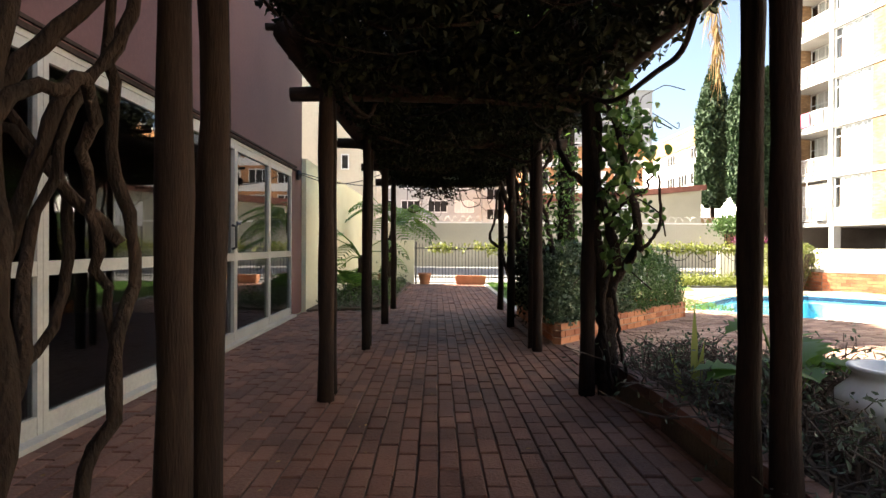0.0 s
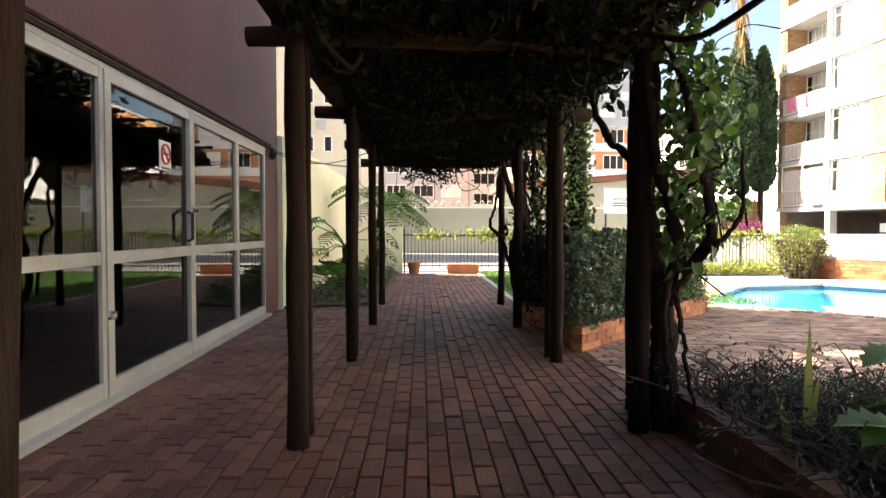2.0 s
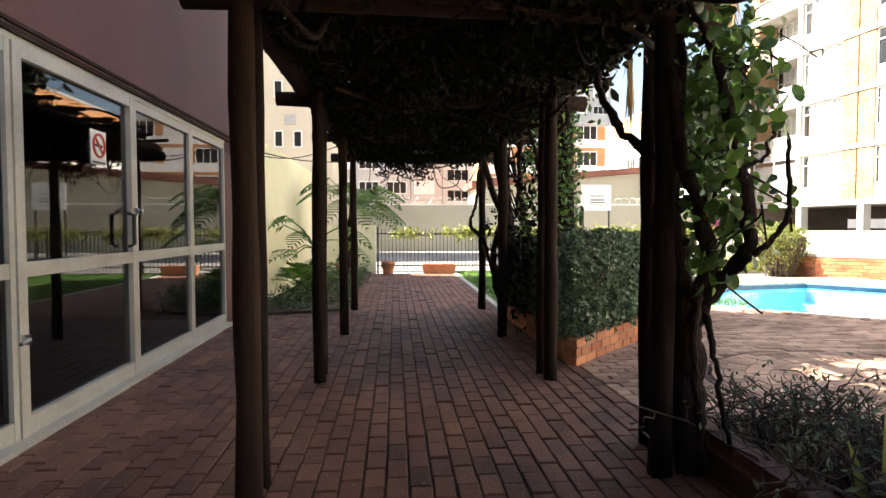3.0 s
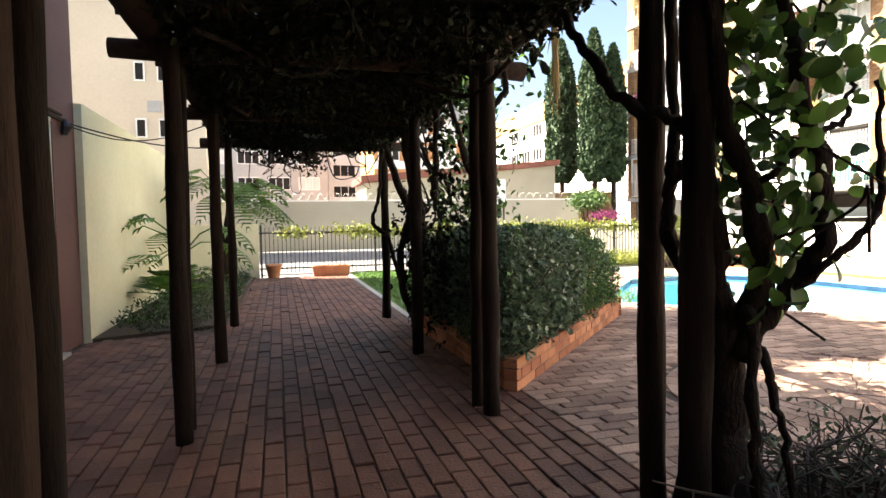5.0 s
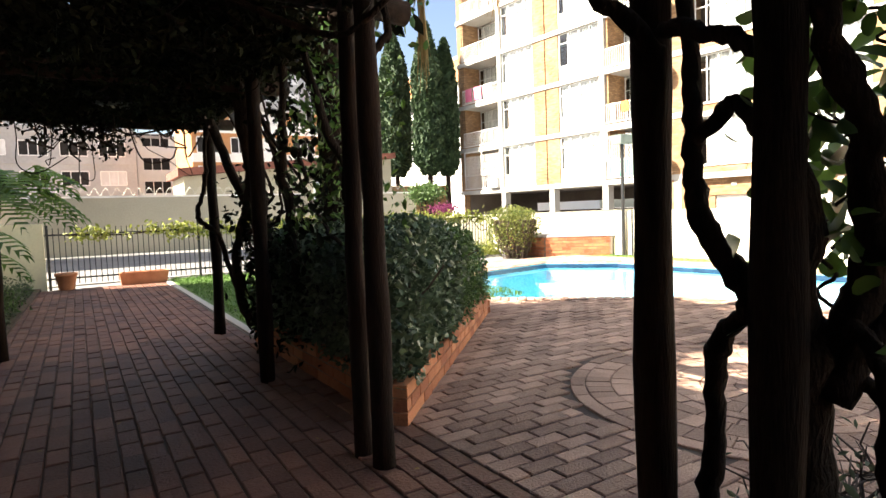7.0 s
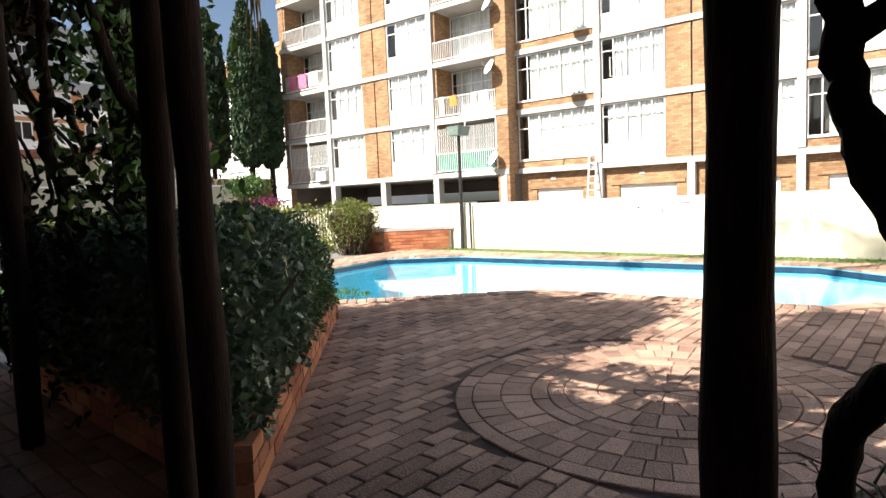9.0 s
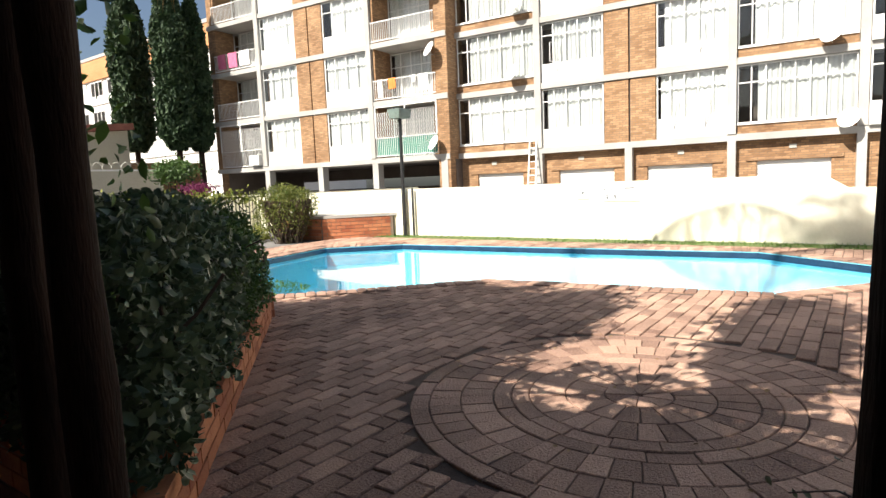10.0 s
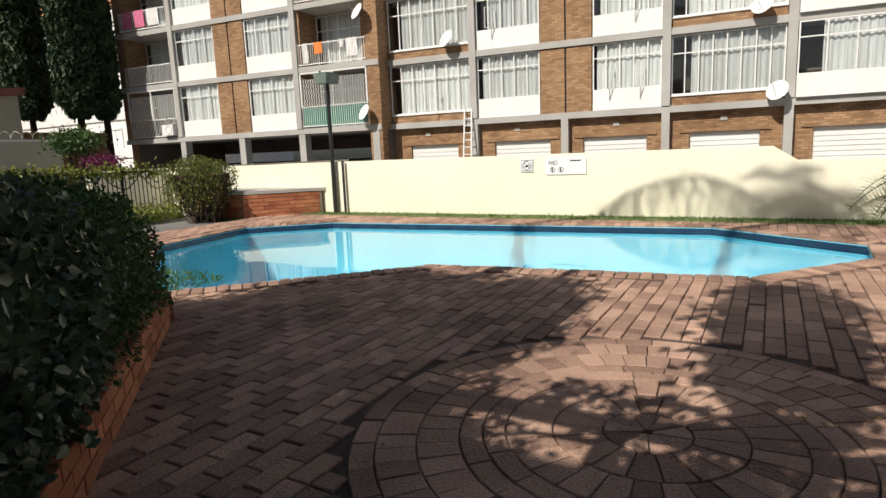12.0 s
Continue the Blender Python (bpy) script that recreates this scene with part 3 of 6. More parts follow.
def post(x, y, r, z1):
    p = wander((x, y, -0.03), (x + RNG.normal(0, 0.008), y + RNG.normal(0, 0.012), z1), 9, 0.004)
    rr = [r * (1.0 + 0.08 * math.sin(k * 1.7 + x * 9 + y) - 0.012 * k) for k in range(10)]
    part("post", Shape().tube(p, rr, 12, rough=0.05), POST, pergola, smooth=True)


for k, (x, y) in enumerate(STATIONS):
    post(x, y, 0.056 if k != 1 else 0.062, 2.44)
    if k < 3:
        post(x + (0.0, 0.0, 0.0)[k], y + 0.24, (0.056, 0.05, 0.042)[k], 2.44)
for k, (x, y) in enumerate(RIGHT):
    post(x, y, 0.060, 2.44)
    if k in (0, 2):
        post(x - (0.08 if k == 0 else 0.024), y + (0.13 if k == 0 else 0.2), 0.052, 2.44)
post(1.025, 4.95, 0.062, 2.44)
for (x0, y0), (x1, y1) in zip(STATIONS, RIGHT):
    p = wander((-1.36, y0 + 0.16, 2.39), (1.33, y0 + 0.20, 2.39), 6, 0.008)
    part("cross_log", Shape().tube(p, [0.062 + RNG.normal(0, 0.003) for _ in p], 12, rough=0.05), LOG, pergola, smooth=True)
for x, ya, yb, r in ((-1.14, 3.9, 11.75, 0.085), (-1.0, -1.5, 4.2, 0.07), (1.19, -1.5, 11.75, 0.08), (0.0, -1.5, 11.7, 0.055)):
    p = wander((x, ya, 2.53), (x + 0.02, yb, 2.53), 8, 0.012)
    part("rafter_log", Shape().tube(p, [r + RNG.normal(0, 0.003) for _ in p], 12, rough=0.05), LOG, pergola, smooth=True)
for y in np.arange(-1.4, 11.7, 0.62):
    p = wander((-1.35, y, 2.66), (1.4, y + RNG.normal(0, 0.05), 2.66), 5, 0.015)
    part("lath_pole", Shape().tube(p, 0.026, 8), LOG, pergola, smooth=True)
lamp = thing("bulkhead_light", (0.05, 10.35, 2.40), "small rectangular bulkhead light under the vines", "lamp")
part("housing", Shape().box(-0.12, 10.28, 2.37, 0.20, 10.42, 2.50), IRON, lamp)
part("lens", Shape().box(-0.10, 10.27, 2.335, 0.18, 10.41, 2.37), LAMP_LENS, lamp, "frosted pale lens")

# ---- vines on the pergola ----
vine = thing("climbing_vine", (1.4, 5.25, 0), "old climbing vine with thick twisted trunks and a dense dark canopy", "vine")
s = Shape()
for _ in range(420):
    x0, y0 = RNG.uniform(-1.0, 1.05), RNG.uniform(-1.5, 11.5)
    a, ln = RNG.uniform(0, 2 * math.pi), RNG.uniform(0.8, 2.4)
    x1, y1 = np.clip(x0 + ln * math.cos(a), -1.0, 1.05), np.clip(y0 + ln * math.sin(a), -1.5, 11.6)
    z = RNG.uniform(2.38, 2.85)
    s.tube(spline(wander((x0, y0, z), (x1, y1, z + RNG.normal(0, 0.1)), 5, 0.06, RNG.uniform(0, 0.07)), 4), RNG.choice([0.003, 0.005, 0.007, 0.011, 0.018]), 5)
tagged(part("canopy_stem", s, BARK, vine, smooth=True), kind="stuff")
pts = np.column_stack([RNG.uniform(-1.25, 1.48, 150000), RNG.uniform(-1.5, 11.6, 150000), 2.49 + RNG.normal(0, 0.085, 150000)])
pts[:, 2] += np.array([0.16 * noise.noise(Vector((p[0] * 1.3, p[1] * 1.3, 8))) for p in pts])
pts = pts[((np.abs(pts[:, 0] - 0.02) < 1.04) | (pts[:, 2] > 2.60)) & (pts[:, 2] > 2.25)]
keep = np.array([noise.noise(Vector((p[0] * 1.6, p[1] * 1.6, 3))) > -0.45 for p in pts])
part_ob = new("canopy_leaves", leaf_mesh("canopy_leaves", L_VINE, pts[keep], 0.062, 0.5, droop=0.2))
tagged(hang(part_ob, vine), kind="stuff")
TRUNK_AT = (1.15, 4.92)


def trunk(points, r0, r1, sway=0.012, n=12):
    out = spline(points, 9)
    off = Vector((0, 0, 0))
    for k in range(1, len(out) - 1):
        off = off * 0.7 + Vector(RNG.normal(size=3)) * sway
        out[k] = out[k] + off
    rr = np.linspace(r0, r1, len(out)) * (1 + np.convolve(RNG.normal(0, 0.14, len(out) + 2), [0.3, 0.4, 0.3], "valid"))
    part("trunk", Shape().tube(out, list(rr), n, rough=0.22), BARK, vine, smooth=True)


tx, ty = TRUNK_AT
trunk([(1.20, 4.98, -0.02), (1.19, 5.0, 0.35), (1.20, 4.99, 0.7), (1.15, 4.96, 0.98)], 0.098, 0.068, 0.007, 16)
trunk([(1.15, 4.97, 0.92), (1.10, 4.94, 1.25), (1.09, 4.98, 1.7), (1.10, 4.95, 2.1), (1.03, 4.96, 2.6)], 0.046, 0.026, 0.006)
trunk([(1.18, 4.95, 0.85), (1.22, 4.86, 1.05), (1.17, 4.82, 1.33), (1.10, 4.86, 1.62), (1.04, 4.90, 2.0), (0.98, 5.0, 2.6)], 0.046, 0.026, 0.006)
trunk([(1.18, 4.9, 0.8), (1.30, 4.78, 1.08), (1.34, 4.72, 1.35), (1.27, 4.74, 1.75), (1.18, 4.8, 2.2), (1.1, 4.9, 2.6)], 0.038, 0.02, 0.008)
trunk([(1.28, 4.79, 1.05), (1.42, 4.66, 1.22), (1.50, 4.64, 1.45), (1.47, 4.64, 1.75)], 0.018, 0.008, 0.006)
trunk([(1.14, 4.84, 1.38), (1.26, 4.72, 1.56), (1.38, 4.68, 1.62), (1.46, 4.72, 1.76)], 0.016, 0.007, 0.006)
trunk([(1.20, 5.30, 2.5), (1.19, 5.285, 1.8), (1.13, 5.22, 1.45), (1.09, 5.17, 1.22), (1.13, 5.07, 1.04)], 0.024, 0.032, 0.004)
trunk([(1.13, 5.22, 1.45), (1.08, 5.08, 1.52), (1.05, 4.98, 1.42)], 0.02, 0.022, 0.004)
trunk([(1.14, 5.07, 1.02), (1.20, 5.19, 0.9), (1.245, 5.238, 0.72), (1.25, 5.26, 0.4), (1.2, 5.27, 0.0)], 0.028, 0.03, 0.005)
trunk([(1.19, 4.88, 0.99), (1.13, 4.78, 0.92), (1.10, 4.75, 0.7), (1.12, 4.76, 0.4), (1.2, 4.8, 0.08)], 0.022, 0.018, 0.005)
trunk([(1.19, 4.86, 0.9), (1.2, 4.78, 0.75), (1.22, 4.72, 0.45), (1.3, 4.74, 0.1)], 0.016, 0.012, 0.006)
trunk([(1.13, 5.33, 1.70), (1.0, 5.42, 1.86), (0.92, 5.5, 2.04), (0.95, 5.75, 2.26), (1.08, 6.1, 2.5)], 0.026, 0.022, 0.005)
trunk([(1.1, 5.3, 1.76), (1.06, 5.12, 1.70), (1.04, 5.0, 1.62)], 0.022, 0.02, 0.004)
trunk([(0.98, 6.98, 2.02), (1.06, 6.98, 2.12), (1.13, 6.98, 2.22), (1.12, 7.02, 2.36)], 0.024, 0.02, 0.004)
trunk([(1.3, 10.2, 0.1), (1.25, 10.0, 0.9), (1.05, 9.6, 1.7), (0.9, 9.3, 2.6)], 0.09, 0.05)
trunk([(1.45, 10.8, 0.1), (1.35, 10.5, 1.0), (1.1, 10.6, 1.8), (0.9, 10.9, 2.6)], 0.07, 0.04)
trunk([(1.25, 11.0, 0.2), (0.95, 10.7, 1.05), (0.72, 10.6, 1.35), (0.85, 10.7, 1.75), (0.95, 11, 2.4)], 0.028, 0.02, 0.01)
for k in range(5):
    yb = 8.2 + 0.55 * k
    trunk([(1.45 + RNG.normal(0, 0.08), yb + 0.3, 0.15), (1.32 + RNG.normal(0, 0.1), yb + RNG.normal(0.1, 0.15), 0.9), (1.15 + RNG.normal(0, 0.08), yb + RNG.normal(-0.15, 0.2), 1.7), (1.0 + RNG.normal(0, 0.1), yb + RNG.normal(-0.3, 0.25), 2.55)], RNG.uniform(0.025, 0.06), RNG.uniform(0.015, 0.035), 0.015)
for k in range(8):
    a = Vector((RNG.uniform(0.95, 1.35), RNG.uniform(7.6, 11.2), RNG.uniform(0.9, 1.8)))
    m = a + Vector((RNG.normal(0, 0.15), RNG.normal(0, 0.4), RNG.uniform(-0.3, 0.4)))
    trunk([a, m, Vector((RNG.uniform(0.85, 1.2), m.y + RNG.normal(0, 0.4), 2.5))], 0.018, 0.010, 0.012, 8)
c = []
for _ in range(20):
    y = RNG.uniform(8.0, 10.6)
    q = np.array([RNG.uniform(0.95, 1.45), y, RNG.uniform(1.35 if y < 8.2 else 0.9, 2.6)])
    c += list(q + RNG.normal(0, (0.10, 0.12, 0.14), (34, 3)))
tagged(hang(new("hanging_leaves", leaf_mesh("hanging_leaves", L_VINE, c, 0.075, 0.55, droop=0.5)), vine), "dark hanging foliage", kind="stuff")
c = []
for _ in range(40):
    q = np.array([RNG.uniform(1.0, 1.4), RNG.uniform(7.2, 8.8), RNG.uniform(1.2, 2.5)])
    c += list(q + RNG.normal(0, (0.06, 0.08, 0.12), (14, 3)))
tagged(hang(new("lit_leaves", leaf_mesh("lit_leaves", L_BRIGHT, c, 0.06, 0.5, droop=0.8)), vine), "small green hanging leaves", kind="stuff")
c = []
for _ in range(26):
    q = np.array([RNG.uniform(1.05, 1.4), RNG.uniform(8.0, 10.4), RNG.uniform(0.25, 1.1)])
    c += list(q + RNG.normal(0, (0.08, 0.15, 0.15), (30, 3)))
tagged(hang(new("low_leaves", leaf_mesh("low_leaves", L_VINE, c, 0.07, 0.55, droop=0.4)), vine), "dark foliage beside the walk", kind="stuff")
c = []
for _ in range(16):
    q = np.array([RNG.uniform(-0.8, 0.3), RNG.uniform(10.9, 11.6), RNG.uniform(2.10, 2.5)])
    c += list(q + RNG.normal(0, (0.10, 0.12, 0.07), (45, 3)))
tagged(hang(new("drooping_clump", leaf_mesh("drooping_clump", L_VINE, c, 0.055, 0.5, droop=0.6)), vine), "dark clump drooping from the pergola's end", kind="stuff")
# stems over the glazing side, close to the start of the walk
trunk([(-1.15, 1.15, 0.0), (-1.0, 1.3, 0.8), (-1.12, 1.45, 1.6), (-1.1, 1.6, 2.5)], 0.024, 0.016)
trunk([(-1.35, 1.2, 0.0), (-1.05, 1.55, 0.55), (-0.98, 1.75, 1.1), (-1.1, 1.8, 1.7), (-0.95, 1.9, 2.5)], 0.021, 0.014)
trunk([(-1.2, 1.0, 0.0), (-1.1, 1.2, 1.2), (-0.95, 1.4, 1.55), (-1.0, 1.6, 1.3), (-1.02, 1.7, 0.9)], 0.018, 0.011)
trunk([(-1.0, 1.2, 0.6), (-1.1, 1.6, 1.3), (-0.95, 1.8, 2.0), (-0.9, 2.0, 2.5)], 0.014, 0.01)
trunk([(-1.42, 1.5, 0.0), (-1.3, 1.6, 0.9), (-1.12, 1.62, 1.5), (-1.02, 1.75, 1.75), (-0.95, 1.9, 2.5)], 0.022, 0.014, 0.006)
trunk([(-1.02, 1.75, 1.2), (-1.2, 1.65, 1.45), (-1.38, 1.5, 1.6), (-1.45, 1.45, 2.0), (-1.3, 1.5, 2.6)], 0.016, 0.011, 0.005)
trunk([(-1.35, 1.55, 0.7), (-1.15, 1.7, 1.0), (-1.18, 1.75, 1.35), (-1.32, 1.7, 1.7), (-1.12, 1.8, 2.5)], 0.015, 0.01, 0.005)
trunk([(-1.5, 1.6, 1.3), (-1.25, 1.6, 1.55), (-1.0, 1.8, 2.0), (-0.8, 1.95, 2.5)], 0.026, 0.016, 0.005)
s = Shape()
for _ in range(34):
    a = Vector((tx + abs(RNG.normal(0, 0.15)), ty + RNG.normal(0, 0.12), RNG.uniform(1.1, 2.3)))
    b = a + Vector((RNG.uniform(0.0, 0.3), RNG.uniform(-0.25, 0.15), RNG.uniform(-0.35, 0.12)))
    s.tube(spline(wander(a, b, 4, 0.05), 4), RNG.uniform(0.003, 0.007), 5)
for _ in range(40):
    a = Vector((RNG.uniform(-0.8, 0.6), RNG.uniform(10.8, 11.6), 2.5))
    b = a + Vector((RNG.uniform(-0.5, 0.5), RNG.uniform(-0.3, 0.3), RNG.uniform(-0.5, -0.1)))
    s.tube(spline(wander(a, b, 4, 0.08, 0.15), 4), RNG.uniform(0.004, 0.010), 5)
tagged(part("side_twig", s, BARK, vine, smooth=True), kind="stuff")
c = []
for _ in range(170):
    q = np.array([1.14 + abs(RNG.normal(0, 0.17)), RNG.uniform(4.60, 5.04), RNG.uniform(1.05, 2.2) if RNG.random() < 0.85 else RNG.uniform(2.1, 2.5)])
    c += list(q + RNG.normal(0, 0.055, (RNG.integers(2, 7), 3)))
tagged(hang(new("side_leaves", round_leaves("side_leaves", L_BRIGHT, c, 0.062)), vine), "bright green rounded leaves", kind="stuff")
# unseen growth added above the laths to shade the deck
c = []
z = RNG.uniform(3.25, 5.7, 4600)
c += list(np.column_stack([RNG.normal(1.15, 0.2, 4600), 6.83 + (z - 3.85) * 0.25 + RNG.normal(0, 0.19, 4600), z]))
c += list(np.column_stack([RNG.normal(1.2, 0.1, 170), RNG.uniform(6.2, 7.7, 170), RNG.normal(2.78, 0.09, 170)]))
tagged(hang(new("unseen_top_leaves", leaf_mesh("unseen_top_leaves", L_BRIGHT, c, 0.13, 0.65)), vine), "unseen leafy shoots added above the pergola to shade the deck", kind="stuff")
s = Shape()
for _ in range(8):
    s.tube(wander((1.0 + RNG.normal(0, 0.1), 6.7, 2.6), (1.15 + RNG.normal(0, 0.12), 7.3 + RNG.normal(0, 0.12), 5.7), 6, 0.05), [0.02, 0.018, 0.016, 0.014, 0.012, 0.01, 0.006], 6)
part("unseen_top_shoots", s, BARK, vine)

# ---- tree in the hedge planter ----
tree = thing("creeper_clad_palm", (1.93, 9.87, 0.2), "tall palm with a grey trunk clad in green creeper", "palm tree")
part("trunk", Shape().tube(spline([(1.93, 9.87, 0.1), (1.94, 9.87, 3.5), (1.92, 9.4, 7.0), (1.93, 8.0, 10.35)], 6), list(np.linspace(0.16, 0.06, 19)), 14, rough=0.1), BARK, tree, smooth=True)
for k in range(30):
    a = 2 * math.pi * k / 30 + RNG.normal(0, 0.1)
    d = Vector((math.cos(a), math.sin(a), 0))
    ln, up = RNG.uniform(0.95, 1.35), RNG.uniform(0.2, 0.9)
    pts = [Vector((1.93, 8.0, 10.35)) + d * ln * t + Vector((0, 0, up * t - 1.3 * t * t)) for t in np.linspace(0, 1, 9)]
    s = Shape().tube(pts, 0.015, 4, False)
    side = d.cross(Vector((0, 0, 1)))
    for i in range(1, 9):
        for j in range(2):
            m = pts[i - 1].lerp(pts[i], j / 2)
            for sg_ in (-1, 1):
                e = m + side * sg_ * 0.3 + d * 0.1 - Vector((0, 0, 0.1))
                s.add([m - d * 0.015, m + d * 0.015, e], [(0, 1, 2)])
    part("frond", s, L_PHILO, tree)


def hanging_frond(points, width, drop, label):
    """A dead frond bent down from the crown, its narrow leaflets hanging along the midrib."""
    pts = spline(points, 8)
    s = Shape().tube(pts, list(np.linspace(0.022, 0.008, len(pts))), 5)
    for i in range(4, len(pts)):
        t = i / (len(pts) - 1)
        for _ in range(11):
            m = pts[i - 1].lerp(pts[i], RNG.random())
            w = width * (1.05 - 0.75 * t)
            e = m + Vector((RNG.normal(0, w), RNG.normal(0, w), -drop * RNG.uniform(0.6, 1.3)))
            k = m.lerp(e, 0.5) + Vector((RNG.normal(0, w * 0.35), RNG.normal(0, w * 0.35), 0.05))
            q = Vector((RNG.normal(0, 1), RNG.normal(0, 1), 0)).normalized() * 0.011
            s.add([m - q, m + q, k + q, k - q, e], [(0, 1, 2, 3), (3, 2, 4)])
    part("dead_frond", s, L_DRY, tree, label)


hanging_frond([(1.95, 8.05, 10.3), (3.2, 9.3, 9.7), (4.5, 10.5, 7.8), (4.95, 11.1, 6.0), (5.02, 11.12, 4.7)], 0.34, 0.8, "dry golden hanging frond")
hanging_frond([(1.95, 8.05, 10.2), (2.3, 8.5, 8.8), (2.38, 8.95, 6.5), (2.42, 8.87, 4.6), (2.43, 8.86, 2.9)], 0.10, 0.6, "dry brown hanging frond")
# stems for the added foliage below, both above the view
s = Shape()
for _ in range(14):
    s.tube(wander((1.9, 9.9, RNG.uniform(2.6, 4.4)), (RNG.uniform(0.5, 1.8), RNG.uniform(8.3, 11.3), RNG.uniform(3.0, 5.2)), 7, 0.08), list(np.linspace(0.03, 0.008, 8)), 6)
tagged(part("unseen_creeper_stem", s, BARK, tree), kind="stuff")
# unseen foliage added here, bounded so that its shadow outlines the sunlit deck patch
c = []
while len(c) < 300 * 55:
    x, z = RNG.uniform(0.4, 1.85), RNG.uniform(2.95, 5.4)
    if x + 0.95 * z > 6.2:
        continue
    y = RNG.uniform(7.0 + 0.125 * (x + 0.95 * z - 3.54) + 0.248 * z + 0.24, 11.2)
    c += list(np.array([x, y, z]) + RNG.normal(0, 0.15, (55, 3)))
tagged(hang(new("unseen_creeper_mass", leaf_mesh("unseen_creeper_mass", L_VINE, c, 0.14, 0.5)), tree), "unseen dark creeper added above the pergola to shade the deck", kind="stuff")
c = [(1.93 + 0.19 * math.cos(a) + RNG.normal(0, 0.03), 9.88 + 0.19 * math.sin(a) + RNG.normal(0, 0.03), z) for a, z in zip(RNG.uniform(0, 6.28, 900), RNG.uniform(0.6, 2.8, 900))]
tagged(hang(new("creeper", leaf_mesh("creeper", L_BRIGHT, c, 0.07, 0.6, droop=0.5)), tree), "green creeper leaves", kind="stuff")


def brick_run(parent, a, b, z0, courses, thick=0.11, cap=False, length=0.225, high=0.086):
    """A wall of laid bricks from a to b on a mortar core."""
    a, b = Vector(a), Vector(b)
    d = b - a
    ln = d.length
    d.normalize()
    nrm = Vector((d.y, -d.x))
    me = Shape().box(-length / 2 + 0.006, -thick / 2, -high / 2 + 0.006, length / 2 - 0.006, thick / 2, high / 2 - 0.006).mesh("brick", BRICK)
    ang = math.atan2(d.y, d.x)
    for k in range(courses):
        t, stop, first = -thick / 2, ln - thick / 2, k % 2 == 1
        while t < stop - 0.03:
            piece = min(length / 2 if first else length, stop - t)
            first = False
            p = a + d * (t + piece / 2)
            ob = new("brick", me)
            ob.location = (p.x + nrm.x * RNG.normal(0, 0.002), p.y + nrm.y * RNG.normal(0, 0.002), z0 + high * (k + 0.5) + RNG.normal(0, 0.0012))
            ob.rotation_euler = (0, 0, ang + RNG.normal(0, 0.004))
            ob.scale = ((piece - 0.012) / (length - 0.012), 1, 1)
            ob.parent = parent
            ob.matrix_parent_inverse = Matrix.Translation(-Vector(parent.location))
            t += piece
    core = Shape()
    w = thick / 2 - 0.008
    q = [a + nrm * w, b + nrm * w, b - nrm * w, a - nrm * w]
    core.slab([(p.x, p.y) for p in q], z0 - 0.04, z0 + courses * high - 0.008)
    part("mortar_core", core, MORTAR, parent)


# ---- brick planter with hedge ----
planter = thing("brick_planter", (2.5, 9.2, 0), "low planter of orange facing brick", "planter")
ins = grown(PLANTER, -0.06)
for i in range(4):
    brick_run(planter, ins[i], ins[(i + 1) % 4], -0.005, 3)
part("soil", Shape().slab(grown(PLANTER, -0.11), -0.05, 0.2), EARTH, planter, "dark soil")
hedge = thing("hedge", (2.4, 9.3, 0.2), "dense evergreen hedge with small glossy leaves", "hedge")
c, nr = [], []
HP = grown(PLANTER, 0.06)
k = 0
while k < 36000:
    x, y, z = RNG.uniform(1.0, 4.4), RNG.uniform(7.0, 11.9), RNG.uniform(0.22, 1.28)
    if not inside(x, y, HP):
        continue
    top = 1.20 + 0.16 * noise.noise(Vector((x * 1.7, y * 1.7, 0)))
    din = min(0.5, 0.5) if inside(x, y, grown(PLANTER, -0.22)) else 0.0
    edge = 0.0 if inside(x, y, grown(PLANTER, -0.16)) else (0.10 if inside(x, y, grown(PLANTER, -0.03)) else 0.26)
    top -= edge + 0.38 * max(0.0, min(1.0, (x - 2.9) / 1.2)) ** 1.5
    if z > top or (din and z < top - 0.22):
        continue
    bulge = noise.noise(Vector((x * 3, y * 3, z * 3)))
    if not inside(x, y, PLANTER) and bulge < 0.05:
        continue
    c.append((x, y, z))
    k += 1
c = np.array(c)
split = (c[:, 0] + c[:, 1] * 0.5 + RNG.normal(0, 0.25, len(c))) < 7.0
tagged(hang(new("dark_foliage", leaf_mesh("dark_foliage", L_HEDGE, c[split], 0.052, 0.6)), hedge), "grey-green leaves", kind="stuff")
tagged(hang(new("fine_foliage", leaf_mesh("fine_foliage", L_LAUREL, c[~split], 0.042, 0.45)), hedge), "fine mid-green leaves", kind="stuff")
s = Shape()
for _ in range(120):
    x, y = RNG.uniform(1.4, 3.9), RNG.uniform(7.5, 11)
    if inside(x, y, grown(PLANTER, -0.15)):
        s.tube(wander((x, y, 0.15), (x + RNG.normal(0, 0.2), y + RNG.normal(0, 0.2), 0.95 - 0.3 * max(0.0, x - 2.6)), 6, 0.04), RNG.uniform(0.005, 0.010), 5)
tagged(part("stem", s, TWIG, hedge), kind="stuff")

# ---- low bed beside the walk ----
bed = thing("planting_bed", (1.8, 2, 0), "low brick-edged bed of dry twiggy shrubs", "planting bed")
part("edging", Shape().box(1.275, -4, -0.04, 1.38, 5.28, 0.20), MORTAR, bed)
part("soil", Shape().slab(BED, -0.05, 0.13), EARTH, bed, "dark leaf-strewn soil")
me = Shape().box(-0.052, -0.108, -0.035, 0.066, 0.108, 0.035).mesh("edging_brick", PAVER)
